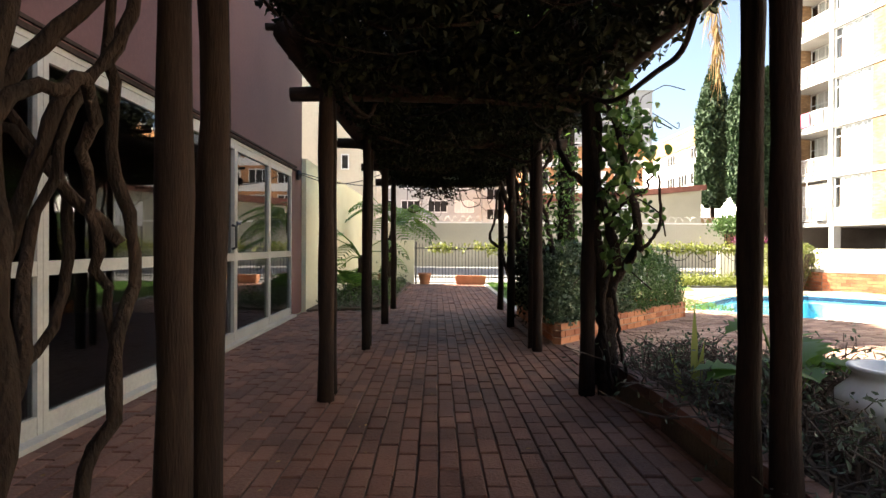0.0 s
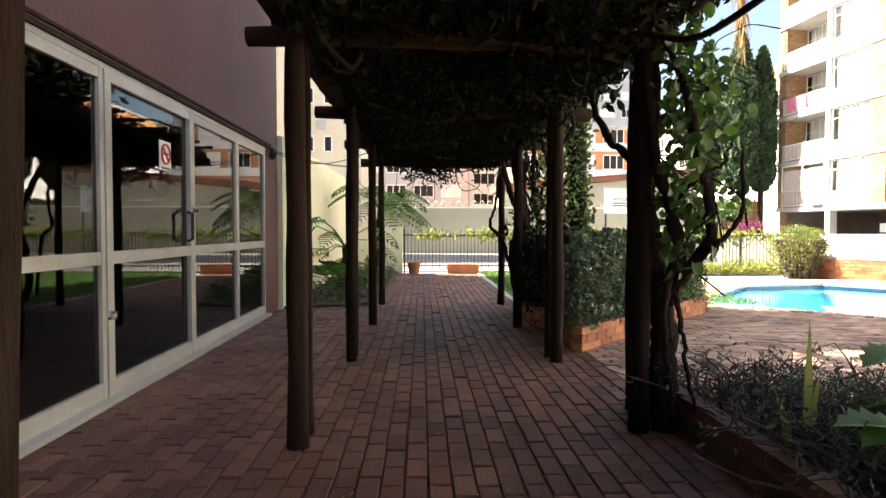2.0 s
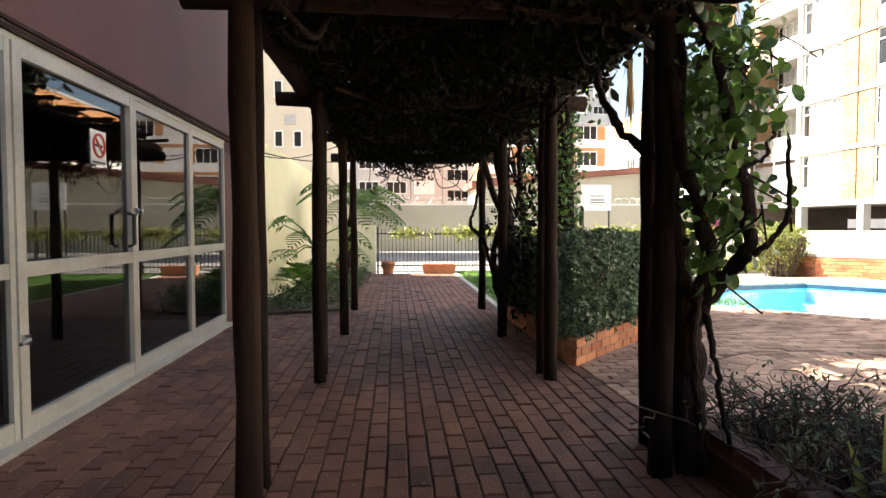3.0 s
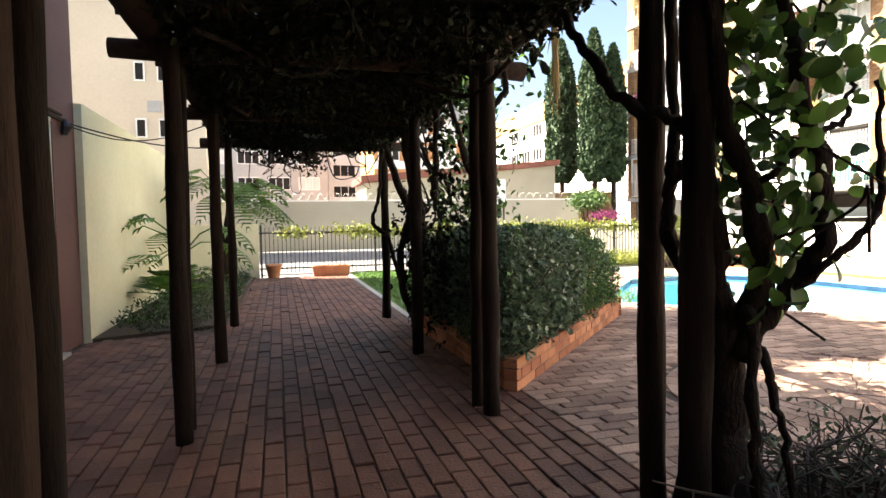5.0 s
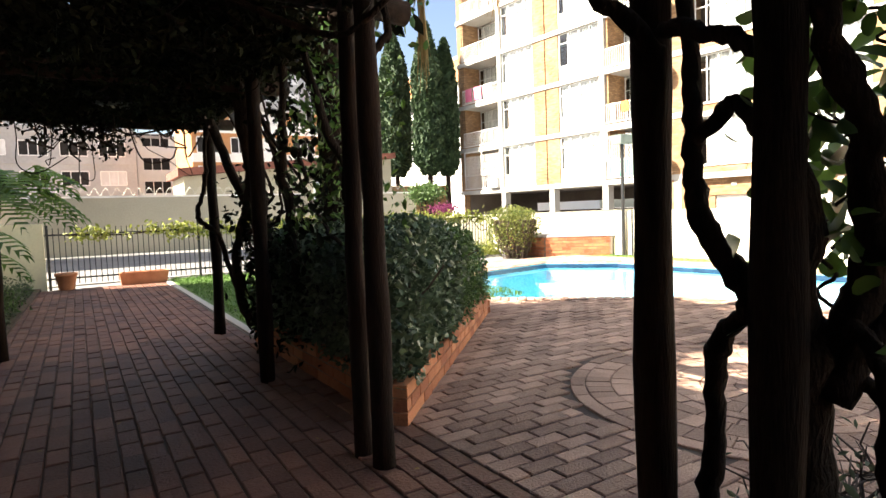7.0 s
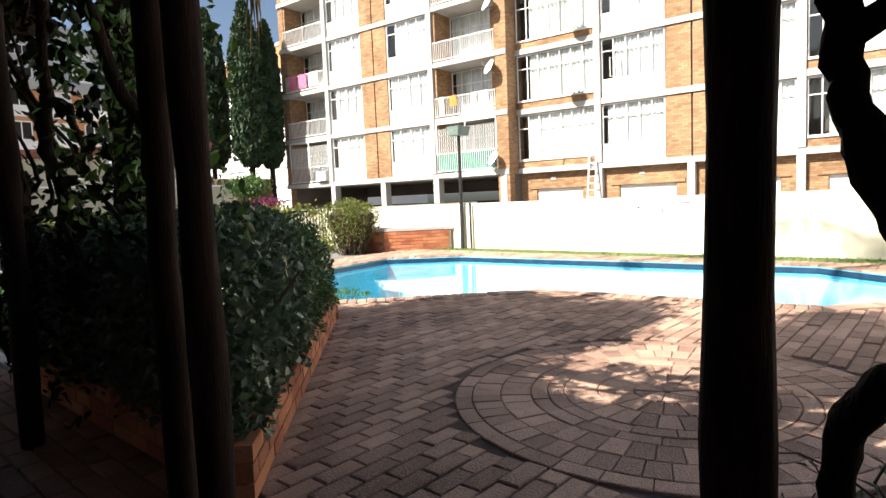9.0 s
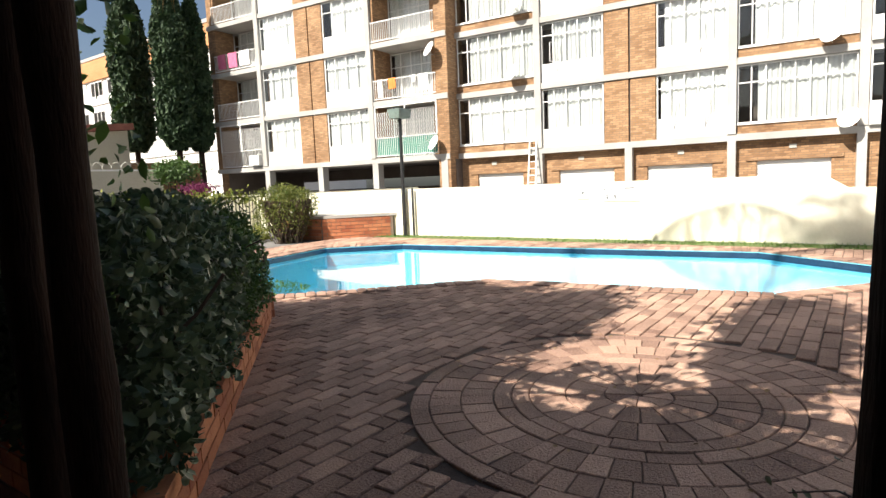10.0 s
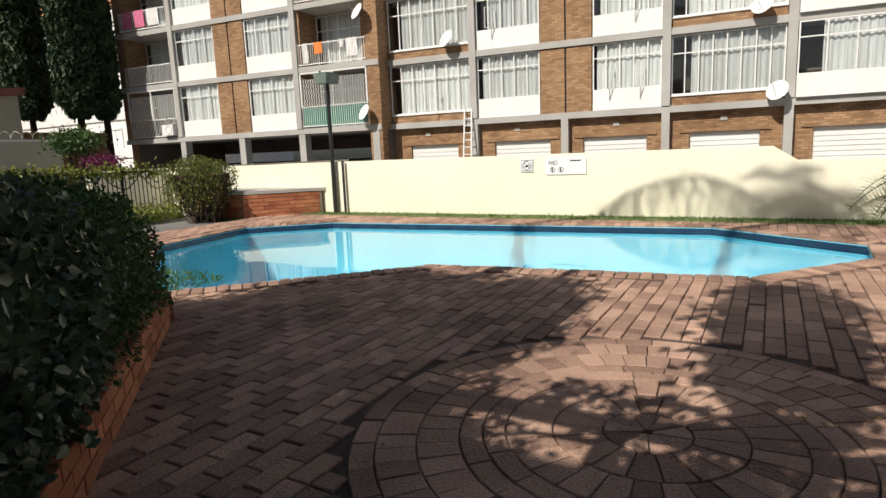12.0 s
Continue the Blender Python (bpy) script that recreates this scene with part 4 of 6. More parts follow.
for y in np.arange(-0.9, 5.2, 0.228):
    for k in range(3):
        ob = new("edging_brick", me)
        ob.location = (1.325 + RNG.normal(0, 0.002), y + (0.114 if k % 2 else 0), 0.04 + k * 0.074)
        ob.parent = bed
        ob.matrix_parent_inverse = Matrix.Translation(-bed.location)


def twiggy(name, x0, x1, y0, y1, z0, top, count, label):
    ob = thing(name, ((x0 + x1) / 2, (y0 + y1) / 2, z0), label, "shrub")
    s, lv = Shape(), []
    for _ in range(count):
        a = Vector((RNG.uniform(x0, x1), RNG.uniform(y0, y1), z0))
        for _ in range(3):
            b = a + Vector((RNG.normal(0, 0.2), RNG.normal(0, 0.2), RNG.uniform(0.4, 1.0) * top))
            p = wander(a, b, 5, 0.035)
            s.tube(p, [0.010, 0.009, 0.008, 0.006, 0.005, 0.003], 4, False)
            for _ in range(2):
                m = p[RNG.integers(2, 5)]
                e = m + Vector((RNG.normal(0, 0.12), RNG.normal(0, 0.12), RNG.uniform(-0.02, 0.15)))
                s.tube(wander(m, e, 3, 0.02), [0.005, 0.004, 0.003, 0.002], 4, False)
                lv += [e + Vector(RNG.normal(0, 0.04, 3)) for _ in range(3)]
    tagged(part("twig", s, TWIG, ob), kind="stuff")
    tagged(hang(new("leaves", leaf_mesh("leaves", L_GREY, lv, 0.04, 0.4)), ob), "sparse grey-green leaves", kind="stuff")
    return ob


twiggy("dry_shrub", 1.4, 2.0, 3.3, 5.2, 0.12, 0.34, 90, "dry tangled shrub with few leaves in the bed")
twiggy("dry_shrub", 1.42, 2.1, 1.0, 3.3, 0.12, 0.36, 90, "dry tangled shrub with few leaves in the bed")
twiggy("bare_shrub", 2.0, 2.5, 3.2, 5.0, 0.12, 0.42, 50, "bare dark branched shrub at the deck's edge")


def lobed_leaf(s, base, tip, width, teeth=5):
    """A big lobed blade bent along its midrib."""
    base, tip = Vector(base), Vector(tip)
    d = tip - base
    side = d.cross(Vector((0, 0, 1))).normalized()
    up = side.cross(d).normalized()
    mid, left, right = [], [], []
    m = teeth * 2
    for i in range(m + 1):
        t = i / m
        w = width * math.sin(math.pi * min(1, 0.12 + 0.88 * t)) * (1.0 if i % 2 == 0 else 0.62)
        c = base + d * t - Vector((0, 0, 1)) * 0.25 * d.length * t * t
        mid.append(c)
        left.append(c + side * w + up * w * 0.25)
        right.append(c - side * w + up * w * 0.25)
    v = mid + left + right
    k = m + 1
    f = [(i, i + 1, k + i + 1, k + i) for i in range(m)] + [(i + 1, i, 2 * k + i, 2 * k + i + 1) for i in range(m)]
    s.add(v, f)


def big_leaf_plant(at, count, reach, rise, width, label, name="big_leaf_plant", mat=None):
    ob = thing(name, at, label, "plant")
    for _ in range(count):
        a = RNG.uniform(0, 2 * math.pi)
        r = reach * RNG.uniform(0.5, 1.0)
        top = Vector(at) + Vector((r * 0.5 * math.cos(a), r * 0.5 * math.sin(a), rise * RNG.uniform(0.6, 1.1)))
        tip = top + Vector((r * math.cos(a) * 0.7, r * math.sin(a) * 0.7, RNG.uniform(-0.05, 0.12)))
        s = Shape().tube([Vector(at), Vector(at).lerp(top, 0.6) + Vector((0, 0, 0.05)), top], [0.012, 0.010, 0.007], 5)
        lobed_leaf(s, top, tip, width)
        part("leaf", s, mat or L_PHILO, ob)
    return ob


big_leaf_plant((2.0, 3.85, 0.12), 10, 0.45, 0.55, 0.15, "glossy plant with large bright green leaves in the bed")
big_leaf_plant((1.75, 3.5, 0.12), 7, 0.42, 0.48, 0.14, "glossy plant with large bright green leaves in the bed")
blade = thing("sword_leaf_plant", (1.5, 4.05, 0.12), "yellow-green upright sword-leaved plant", "plant")
for dx, dy, h in ((0.0, 0.0, 0.72), (0.03, 0.05, 0.45), (-0.05, 0.02, 0.38), (0.06, -0.04, 0.30)):
    s = Shape()
    x, y = 1.5 + dx, 4.05 + dy
    s.add([(x - 0.025, y, 0.12), (x + 0.025, y, 0.12), (x + 0.03 + dx, y + 0.01, 0.12 + h * 0.6), (x - 0.02 + dx, y, 0.12 + h * 0.6), (x + 2 * dx, y, 0.12 + h)], [(0, 1, 2, 3), (3, 2, 4)])
    part("leaf", s, L_YELLOW, blade)
urn = thing("garden_urn", (2.12, 3.12, 0.1), "white painted round garden urn in the bed", "urn")
part("bowl", Shape().lathe([(0.10, 0.0), (0.13, 0.03), (0.10, 0.08), (0.20, 0.18), (0.27, 0.30), (0.27, 0.36), (0.20, 0.43), (0.19, 0.46), (0.22, 0.485), (0.22, 0.50), (0.18, 0.50), (0.16, 0.45), (0.0, 0.43)], (2.12, 3.12, 0.1), 28), URN_PAINT, urn, smooth=True)

# ---- plants along the cream wall ----
def cut_leaf_tree(px, py, top_z, count):
    philo = thing("tree_philodendron", (px, py, 0), "tall plant with a scarred trunk and deeply cut green leaves", "plant")
    part("trunk", Shape().tube(wander((px, py, 0), (px + 0.15, py - 0.1, top_z), 8, 0.02), list(np.linspace(0.09, 0.06, 9)), 10, rough=0.3), BARK, philo)
    for k in range(count):
        a = RNG.uniform(0, 2 * math.pi)
        base = Vector((px + 0.15, py - 0.1, top_z - 0.05))
        top = base + Vector((0.55 * math.cos(a), 0.55 * math.sin(a), RNG.uniform(-0.25, 0.65)))
        tip = top + Vector((0.55 * math.cos(a), 0.55 * math.sin(a), RNG.uniform(-0.3, 0.05)))
        s = Shape().tube([base, base.lerp(top, 0.5) + Vector((0, 0, 0.08)), top], [0.014, 0.012, 0.009], 5)
        side = (tip - top).cross(Vector((0, 0, 1))).normalized()
        d = (tip - top).normalized()
        for i in range(10):
            m = top.lerp(tip, i / 9) - Vector((0, 0, 0.2 * (i / 9) ** 2))
            ln = 0.32 * math.sin(math.pi * (0.15 + 0.8 * i / 9))
            for sg in (-1, 1):
                w, e = m + side * sg * ln * 0.55 + d * 0.05 + Vector((0, 0, 0.02)), m + side * sg * ln + d * 0.12 - Vector((0, 0, 0.06))
                s.add([m - d * 0.03, m + d * 0.035, w + d * 0.035, w - d * 0.03, e], [(0, 1, 2, 3), (3, 2, 4)])
        part("leaf", s, L_PHILO, philo)


cut_leaf_tree(-1.45, 15.3, 1.75, 24)
cut_leaf_tree(-2.0, 13.3, 0.95, 8)


def fern(at, n, ln, label):
    ob = thing("cut_leaf_plant", at, label, "plant")
    for _ in range(n):
        a = RNG.uniform(0, 2 * math.pi)
        d = Vector((math.cos(a), math.sin(a), RNG.uniform(0.35, 1.3))).normalized()
        base = Vector(at)
        s = Shape()
        pts = [base + d * ln * t - Vector((0, 0, 0.35 * ln * t * t)) for t in np.linspace(0, 1, 9)]
        s.tube(pts, 0.006, 4, False)
        side = d.cross(Vector((0, 0, 1))).normalized()
        for i in range(3, 9):
            for sg in (-1, 1):
                w = ln * 0.28 * math.sin(math.pi * i / 9.5)
                e = pts[i] + side * sg * w + d * 0.05
                q = d * 0.028
                s.add([pts[i] - q, pts[i] + q, e + q * 0.3, e - q * 0.3], [(0, 1, 2, 3)])
        part("leaf", s, L_PHILO, ob)


fern((-2.0, 12.6, 0.25), 12, 0.75, "cut-leaved plant in front of the cream wall")
fern((-2.05, 13.6, 0.3), 12, 0.8, "cut-leaved plant in front of the cream wall")
solid("border_soil", Shape().slab([(-2.52, 10.75), (-1.25, 11.2), (-1.1, 12.5), (-1.0, 18.6), (-2.52, 18.6)], -0.05, 0.03), EARTH, "dark soil of the border along the cream wall", "soil", kind="structure")
c = [(RNG.uniform(-2.45, -1.1), RNG.uniform(10.9, 18.3), abs(RNG.normal(0.06, 0.10))) for _ in range(9000)]
c = [p for p in c if noise.noise(Vector((p[0] * 2, p[1] * 2, 1))) > -0.1]
tagged(new("groundcover", leaf_mesh("groundcover", L_GREY, c, 0.06, 0.35, droop=-0.4)), "low grey-green groundcover along the wall", "groundcover", kind="stuff")
c = []
for _ in range(40):
    q = np.array([RNG.uniform(-2.3, -1.15), RNG.uniform(11, 18), 0.1])
    h = RNG.uniform(0.1, 0.4)
    c += [q + np.array([RNG.normal(0, 0.07), RNG.normal(0, 0.07), RNG.uniform(0, h)]) for _ in range(40)]
tagged(new("border_plants", leaf_mesh("border_plants", L_LAUREL, c, 0.07, 0.3, droop=-0.3)), "mixed low green border plants", "plants", kind="stuff")


def pot(x, y, r, h, label):
    ob = thing("flower_pot", (x, y, 0), label, "pot")
    part("body", Shape().lathe([(r * 0.72, 0), (r * 0.95, h * 0.8), (r * 1.06, h * 0.82), (r * 1.06, h), (r * 0.9, h), (r * 0.85, h * 0.85), (0, h * 0.85)], (x, y, 0), 24), TERRACOTTA, ob, smooth=True)
    return ob


pot(-0.55, 18.25, 0.19, 0.34, "empty terracotta flower pot at the end of the walk")
pot(-1.75, 17.6, 0.18, 0.34, "terracotta flower pot beside the wall stub")
tagged(new("pot_plant", leaf_mesh("pot_plant", L_LAUREL, [(-1.75 + RNG.normal(0, 0.08), 17.6 + RNG.normal(0, 0.08), 0.32 + abs(RNG.normal(0, 0.15))) for _ in range(90)], 0.09, 0.4)), "small leafy plant in a pot", "plant")
trough = thing("terracotta_trough", (0.85, 18.3, 0), "long terracotta trough at the end of the walk", "planter")
part("body", Shape().add([(0.42, 18.15, 0), (1.28, 18.15, 0), (1.28, 18.42, 0), (0.42, 18.42, 0), (0.38, 18.1, 0.26), (1.32, 18.1, 0.26), (1.32, 18.47, 0.26), (0.38, 18.47, 0.26),
                         (0.43, 18.15, 0.26), (1.27, 18.15, 0.26), (1.27, 18.42, 0.26), (0.43, 18.42, 0.26), (0.43, 18.15, 0.2), (1.27, 18.15, 0.2), (1.27, 18.42, 0.2), (0.43, 18.42, 0.2)],
                        [(0, 1, 5, 4), (1, 2, 6, 5), (2, 3, 7, 6), (3, 0, 4, 7), (4, 5, 9, 8), (5, 6, 10, 9), (6, 7, 11, 10), (7, 4, 8, 11), (8, 9, 13, 12), (9, 10, 14, 13), (10, 11, 15, 14), (11, 8, 12, 15), (12, 13, 14, 15)]), TERRACOTTA, trough)

# ---- fence at the end of the garden ----
fence = thing("iron_fence", (4, 18.95, 0), "black iron picket fence overgrown with a leafy vine", "fence")
for z in (0.16, 1.08):
    part("rail", Shape().box(-0.9, 18.93, z, 11.8, 18.955, z + 0.035), IRON, fence)
me = Shape().box(-0.008, -0.008, 0.06, 0.008, 0.008, 1.24).mesh("picket", IRON)
for x in np.arange(-0.85, 11.8, 0.105):
    ob = new("picket", me)
    ob.location = (x, 18.92, 0)
    ob.parent = fence
    ob.matrix_parent_inverse = Matrix.Translation(-fence.location)
me = Shape().box(-0.025, -0.025, -0.06, 0.025, 0.025, 1.30).mesh("fence_post", IRON)
for x in (-0.85, 2.1, 4.6, 7.2, 9.4, 11.6):
    ob = new("fence_post", me)
    ob.location = (x, 18.98, 0)
    ob.parent = fence
    ob.matrix_parent_inverse = Matrix.Translation(-fence.location)
fv = thing("fence_vine", (4, 18.9, 0.9), "yellow-green vine trained along the fence top", "vine")
s = Shape().tube(wander((-0.5, 18.88, 1.08), (10.2, 18.88, 1.1), 40, 0.035), 0.016, 6)
for x in np.arange(3.5, 10, 0.9):
    s.tube(wander((x, 18.88, 1.05), (x + 0.9, 18.88, 1.08), 8, 0.02, 0.35), 0.012, 5)
part("stem", s, BARK, fv)
c = []
for x in np.concatenate([RNG.uniform(-0.4, 3.5, 34), RNG.uniform(3.5, 10.2, 75)]):
    c += list(np.array([x, 18.86, 1.10 + RNG.normal(0, 0.06)]) + RNG.normal(0, (0.10, 0.06, 0.08), (26, 3)))
tagged(hang(new("leaves", leaf_mesh("leaves", L_YELLOW, c, 0.085, 0.6, droop=0.3)), fv), kind="stuff")
c = [(RNG.uniform(7.2, 10.2), RNG.uniform(17.9, 18.8), abs(RNG.normal(0, 0.16))) for _ in range(5000)]
tagged(new("flower_border", leaf_mesh("flower_border", L_YELLOW, c, 0.07, 0.5)), "low yellow-green border plants below the fence", "plants", kind="stuff")

# ---- bush, brick box and lamp at the pool's far corner ----
bush = thing("rounded_bush", (9.95, 17.0, 0), "rounded clipped yellow-green bush with bare stems below", "bush")
s = Shape()
for _ in range(130):
    a = RNG.uniform(0, 6.28)
    s.tube(wander((9.95 + 0.35 * RNG.random() * math.cos(a), 17 + 0.35 * RNG.random() * math.sin(a), -0.06), (9.95 + 0.6 * math.cos(a), 17 + 0.6 * math.sin(a), 1.0), 5, 0.04), 0.012, 5)
tagged(part("stem", s, TWIG, bush), kind="stuff")
c = []
while len(c) < 9000:
    p = RNG.uniform(-1, 1, 3)
    if abs(p[0]) ** 3 + abs(p[1]) ** 3 + abs(p[2]) ** 3 < 1 and RNG.random() < 0.12 + 0.88 * min(1.0, max(0.0, p[2] + 0.75) * 0.9) ** 1.5:
        w = 1 + 0.30 * noise.noise(Vector(p) * 2.4)
        c.append((9.95 + p[0] * 0.72 * w, 17.0 + p[1] * 0.66 * w, 0.68 + p[2] * 0.66 * w))
tagged(hang(new("foliage", leaf_mesh("foliage", L_BUSH, c, 0.055, 0.4)), bush), kind="stuff")
box = thing("brick_box", (11.2, 16.2, 0), "low dark red brick box with a thin slab on top", "brick box")
CORNERS = [(10.5, 16.3), (11.75, 15.15), (11.76, 17.9), (10.5, 17.9)]
for i in (0, 3):
    brick_run(box, CORNERS[i], CORNERS[(i + 1) % 4], -0.03, 6)
part("core", Shape().slab(grown(CORNERS, -0.07), -0.05, 0.5), MORTAR, box)
part("slab", Shape().slab(grown([(10.5, 16.3), (11.75, 15.15), (11.75, 17.9), (10.5, 17.9)], 0.05), 0.5, 0.57), CONCRETE, box, "thin concrete top slab")
lp = thing("pool_lamp_post", (11.7, 14.72, 0), "dark lamp post with a box-shaped lantern", "lamp post")
part("pole", Shape().tube([(11.7, 14.72, -0.05), (11.7, 14.72, 3.0)], [0.05, 0.04], 12), IRON, lp)
BRACKET = part("bracket", Shape().tube([(11.7, 14.72, 2.9), (11.66, 14.80, 3.10), (11.6, 14.84, 3.12)], 0.02, 6), IRON, lp)
part("lantern", Shape().add([(11.5, 14.57, 2.86), (11.9, 14.57, 2.86), (11.9, 14.87, 2.86), (11.5, 14.87, 2.86), (11.46, 14.53, 3.08), (11.94, 14.53, 3.08), (11.94, 14.91, 3.08), (11.46, 14.91, 3.08)],
                           [(3, 2, 1, 0), (4, 5, 6, 7), (0, 1, 5, 4), (1, 2, 6, 5), (2, 3, 7, 6), (3, 0, 4, 7)]), LAMP_LENS, BRACKET, "grey-green lantern")
solid("short_pole", Shape().tube([(11.72, 14.45, -0.05), (11.72, 14.45, 1.16)], 0.03, 10), IRON, "short dark pole beside the lamp post", "pole")

# signs on the boundary wall
sg = thing("no_diving_sign", (11.79, 10.1, 0.95), "white square prohibition sign on the boundary wall", "sign")
part("plate", Shape().box(11.780, 9.96, 0.82, 11.797, 10.22, 1.06), SIGN_WHITE, sg)
part("border", Shape().tube([(11.778, 9.98, 0.84), (11.778, 10.2, 0.84), (11.778, 10.2, 1.04), (11.778, 9.98, 1.04), (11.778, 9.98, 0.84)], 0.005, 4), SIGN_BLACK, sg)
s = Shape().tube([(11.776, 10.09 + 0.08 * math.cos(a), 0.94 + 0.08 * math.sin(a)) for a in np.linspace(0, 6.2832, 21)], 0.006, 5, False)
s.tube([(11.776, 10.14, 0.99), (11.776, 10.04, 0.89)], 0.006, 5).tube([(11.776, 10.13, 0.92), (11.776, 10.08, 0.93), (11.776, 10.05, 0.96)], 0.01, 5)
part("symbol", s, SIGN_BLACK, sg)
sg = thing("pool_rules_sign", (11.79, 9.3, 0.92), "white notice board with pictograms on the boundary wall", "sign")
plate = part("plate", Shape().box(11.782, 8.95, 0.76, 11.797, 9.72, 1.06), SIGN_WHITE, sg)


def lettering(text, at, size, rot, material, parent, name="lettering"):
    cu = bpy.data.curves.new(name, "FONT")
    cu.body, cu.size, cu.extrude = text, size, 0.001
    tmp = bpy.data.objects.new(name, cu)
    me = bpy.data.meshes.new_from_object(tmp)
    me.transform(Matrix.Translation(at) @ Euler([radians(a) for a in rot]).to_matrix().to_4x4())
    me.materials.clear()
    me.materials.append(material)
    bpy.data.objects.remove(tmp)
    return hang(new(name, me), parent)


lettering("NO", (11.778, 9.66, 0.94), 0.11, (90, 0, -90), SIGN_BLACK, plate)
for y in (9.58, 9.42):
    s = Shape().tube([(11.779, y + 0.045 * math.cos(a), 0.85 + 0.045 * math.sin(a)) for a in np.linspace(0, 6.2832, 17)], 0.005, 5, False)
    part("pictogram", s.tube([(11.779, y, 0.82), (11.779, y + 0.01, 0.88)], 0.012, 5), SIGN_BLACK, plate)
part("text_bar", Shape().box(11.778, 9.05, 1.00, 11.783, 9.25, 1.02), SIGN_BLACK, plate)
notice = thing("notice_board", (7.3, 24, 0), "white notice board on two posts across the driveway", "sign")
board = part("board", Shape().box(6.75, 24.0, 1.9, 7.9, 24.03, 2.88), SIGN_WHITE, notice)
for x in (6.82, 7.83):
    part("post", Shape().box(x - 0.03, 24.03, -0.06, x + 0.03, 24.08, 2.0), IRON, notice)
lettering("NOTICE", (7.08, 23.995, 2.40), 0.15, (90, 0, 0), SIGN_BLACK, board)
part("text_bars", Shape().box(7.08, 23.993, 2.28, 7.62, 23.999, 2.32).box(7.08, 23.993, 2.18, 7.66, 23.999, 2.22).box(7.06, 23.993, 2.10, 7.68, 23.999, 2.115), SIGN_BLACK, notice)

# ---- apartment block ----
XL, XR, Z0, STOREY, FLOORS = 23.5, 24.3, 2.34, 2.69, 5
apt = thing("apartment_block", (XL, 20, -0.8), "five-storey apartment block of tan brick and white panels", "apartment block", kind="structure")
ZTOP = Z0 + FLOORS * STOREY


def window(x, y0, y1, z0, z1, panes, curtain=True, frame_mat=None, transom=0.70):
    """A steel window in the plane x, seen from -x, with curtains behind."""
    f = Shape()
    t = 0.045
    f.box(x, y0, z0, x + 0.05, y0 + t, z1).box(x, y1 - t, z0, x + 0.05, y1, z1).box(x + 0.002, y0 + t, z0, x + 0.05, y1 - t, z0 + t).box(x + 0.002, y0 + t, z1 - t, x + 0.05, y1 - t, z1)
    for k in range(1, panes):
        y = y0 + (y1 - y0) * k / panes
        f.box(x + 0.004, y - 0.02, z0 + t, x + 0.045, y + 0.02, z1 - t)
    zt = z0 + (z1 - z0) * transom
    f.box(x + 0.008, y0 + t, zt - 0.02, x + 0.042, y1 - t, zt + 0.02)
    ob = part("window", f, frame_mat or WHITE, apt)
    part("pane", Shape().box(x + 0.022, y0 + t, z0 + t, x + 0.028, y1 - t, z1 - t), GLASS, ob)
    if curtain:
        s = Shape()
        m = int((y1 - y0) / 0.05)
        draw = RNG.uniform(0.8, 1.0)
        v = []
        for k in range(m + 1):
            y = y0 + 0.03 + (y1 - y0 - 0.06) * draw * k / m
            xx = x + 0.13 + 0.03 * math.sin(k * 1.3 + RNG.normal(0, 0.4))
            v += [(xx, y, z0 - 0.05 + 0.0), (xx, y, z1 - RNG.uniform(0.02, 0.05))]
        s.add(v, [(2 * k, 2 * k + 1, 2 * k + 3, 2 * k + 2) for k in range(m)])
        part("curtain", s, CURTAIN, ob)
    return ob


def dish(x, y, z):
    ob = thing("satellite_dish", (x, y, z), "white satellite dish on the facade", "satellite dish", "satellite dishes")
    v, m, f = [], 16, []
    ax = Vector((-0.8, 0.45, 0.45)).normalized()
    s1 = ax.orthogonal().normalized()
    s2 = ax.cross(s1)
    ctr = Vector((x - 0.42, y, z))
    for r, d in ((0.0, 0.09), (0.2, 0.06), (0.36, 0.0)):
        for k in range(m):
            a = 2 * math.pi * k / m
            v.append(ctr + (s1 * math.cos(a) + s2 * math.sin(a)) * r - ax * d)
    for i in range(2):
        for k in range(m):
            f.append((i * m + k, i * m + (k + 1) % m, (i + 1) * m + (k + 1) % m, (i + 1) * m + k))
    part("reflector", Shape().add(v, f), WHITE, ob, smooth=True)
    part("arm", Shape().tube([(x, y, z - 0.2), (x - 0.25, y, z - 0.2), ctr - ax * 0.08], 0.02, 6).tube([ctr - ax * 0.08 - Vector((0, 0, 0.3)), ctr + ax * 0.4], 0.012, 5), CONCRETE, ob)


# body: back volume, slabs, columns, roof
part("back_wall", Shape().box(XR + 1.2, -6, Z0, XR + 9, 36.2, ZTOP), SHADE_WALL, apt, "dark block for the dim rooms behind the windows")
part("end_wall", Shape().box(XL, 36.2, Z0, XR + 9, 36.45, ZTOP), FACE_BRICK, apt)
part("end_wall", Shape().box(XR, -6.3, -0.8, XR + 9, -6.0, ZTOP), FACE_BRICK, apt)
part("roof", Shape().box(XL - 0.3, 20.7, ZTOP, XR + 9.2, 36.6, ZTOP + 0.35).box(XR - 0.3, -6.4, ZTOP, XR + 9.2, 20.7, ZTOP + 0.35), CONCRETE, apt)
for k in range(FLOORS):
    zb = Z0 + k * STOREY
    part("floor_slab", Shape().box(XL - 0.10, 20.8, zb, XR + 1.2, 36.45, zb + 0.24), CONCRETE, apt)
    part("floor_slab", Shape().box(XR - 0.10, -6, zb, XR + 1.2, 20.8, zb + 0.24), CONCRETE, apt)
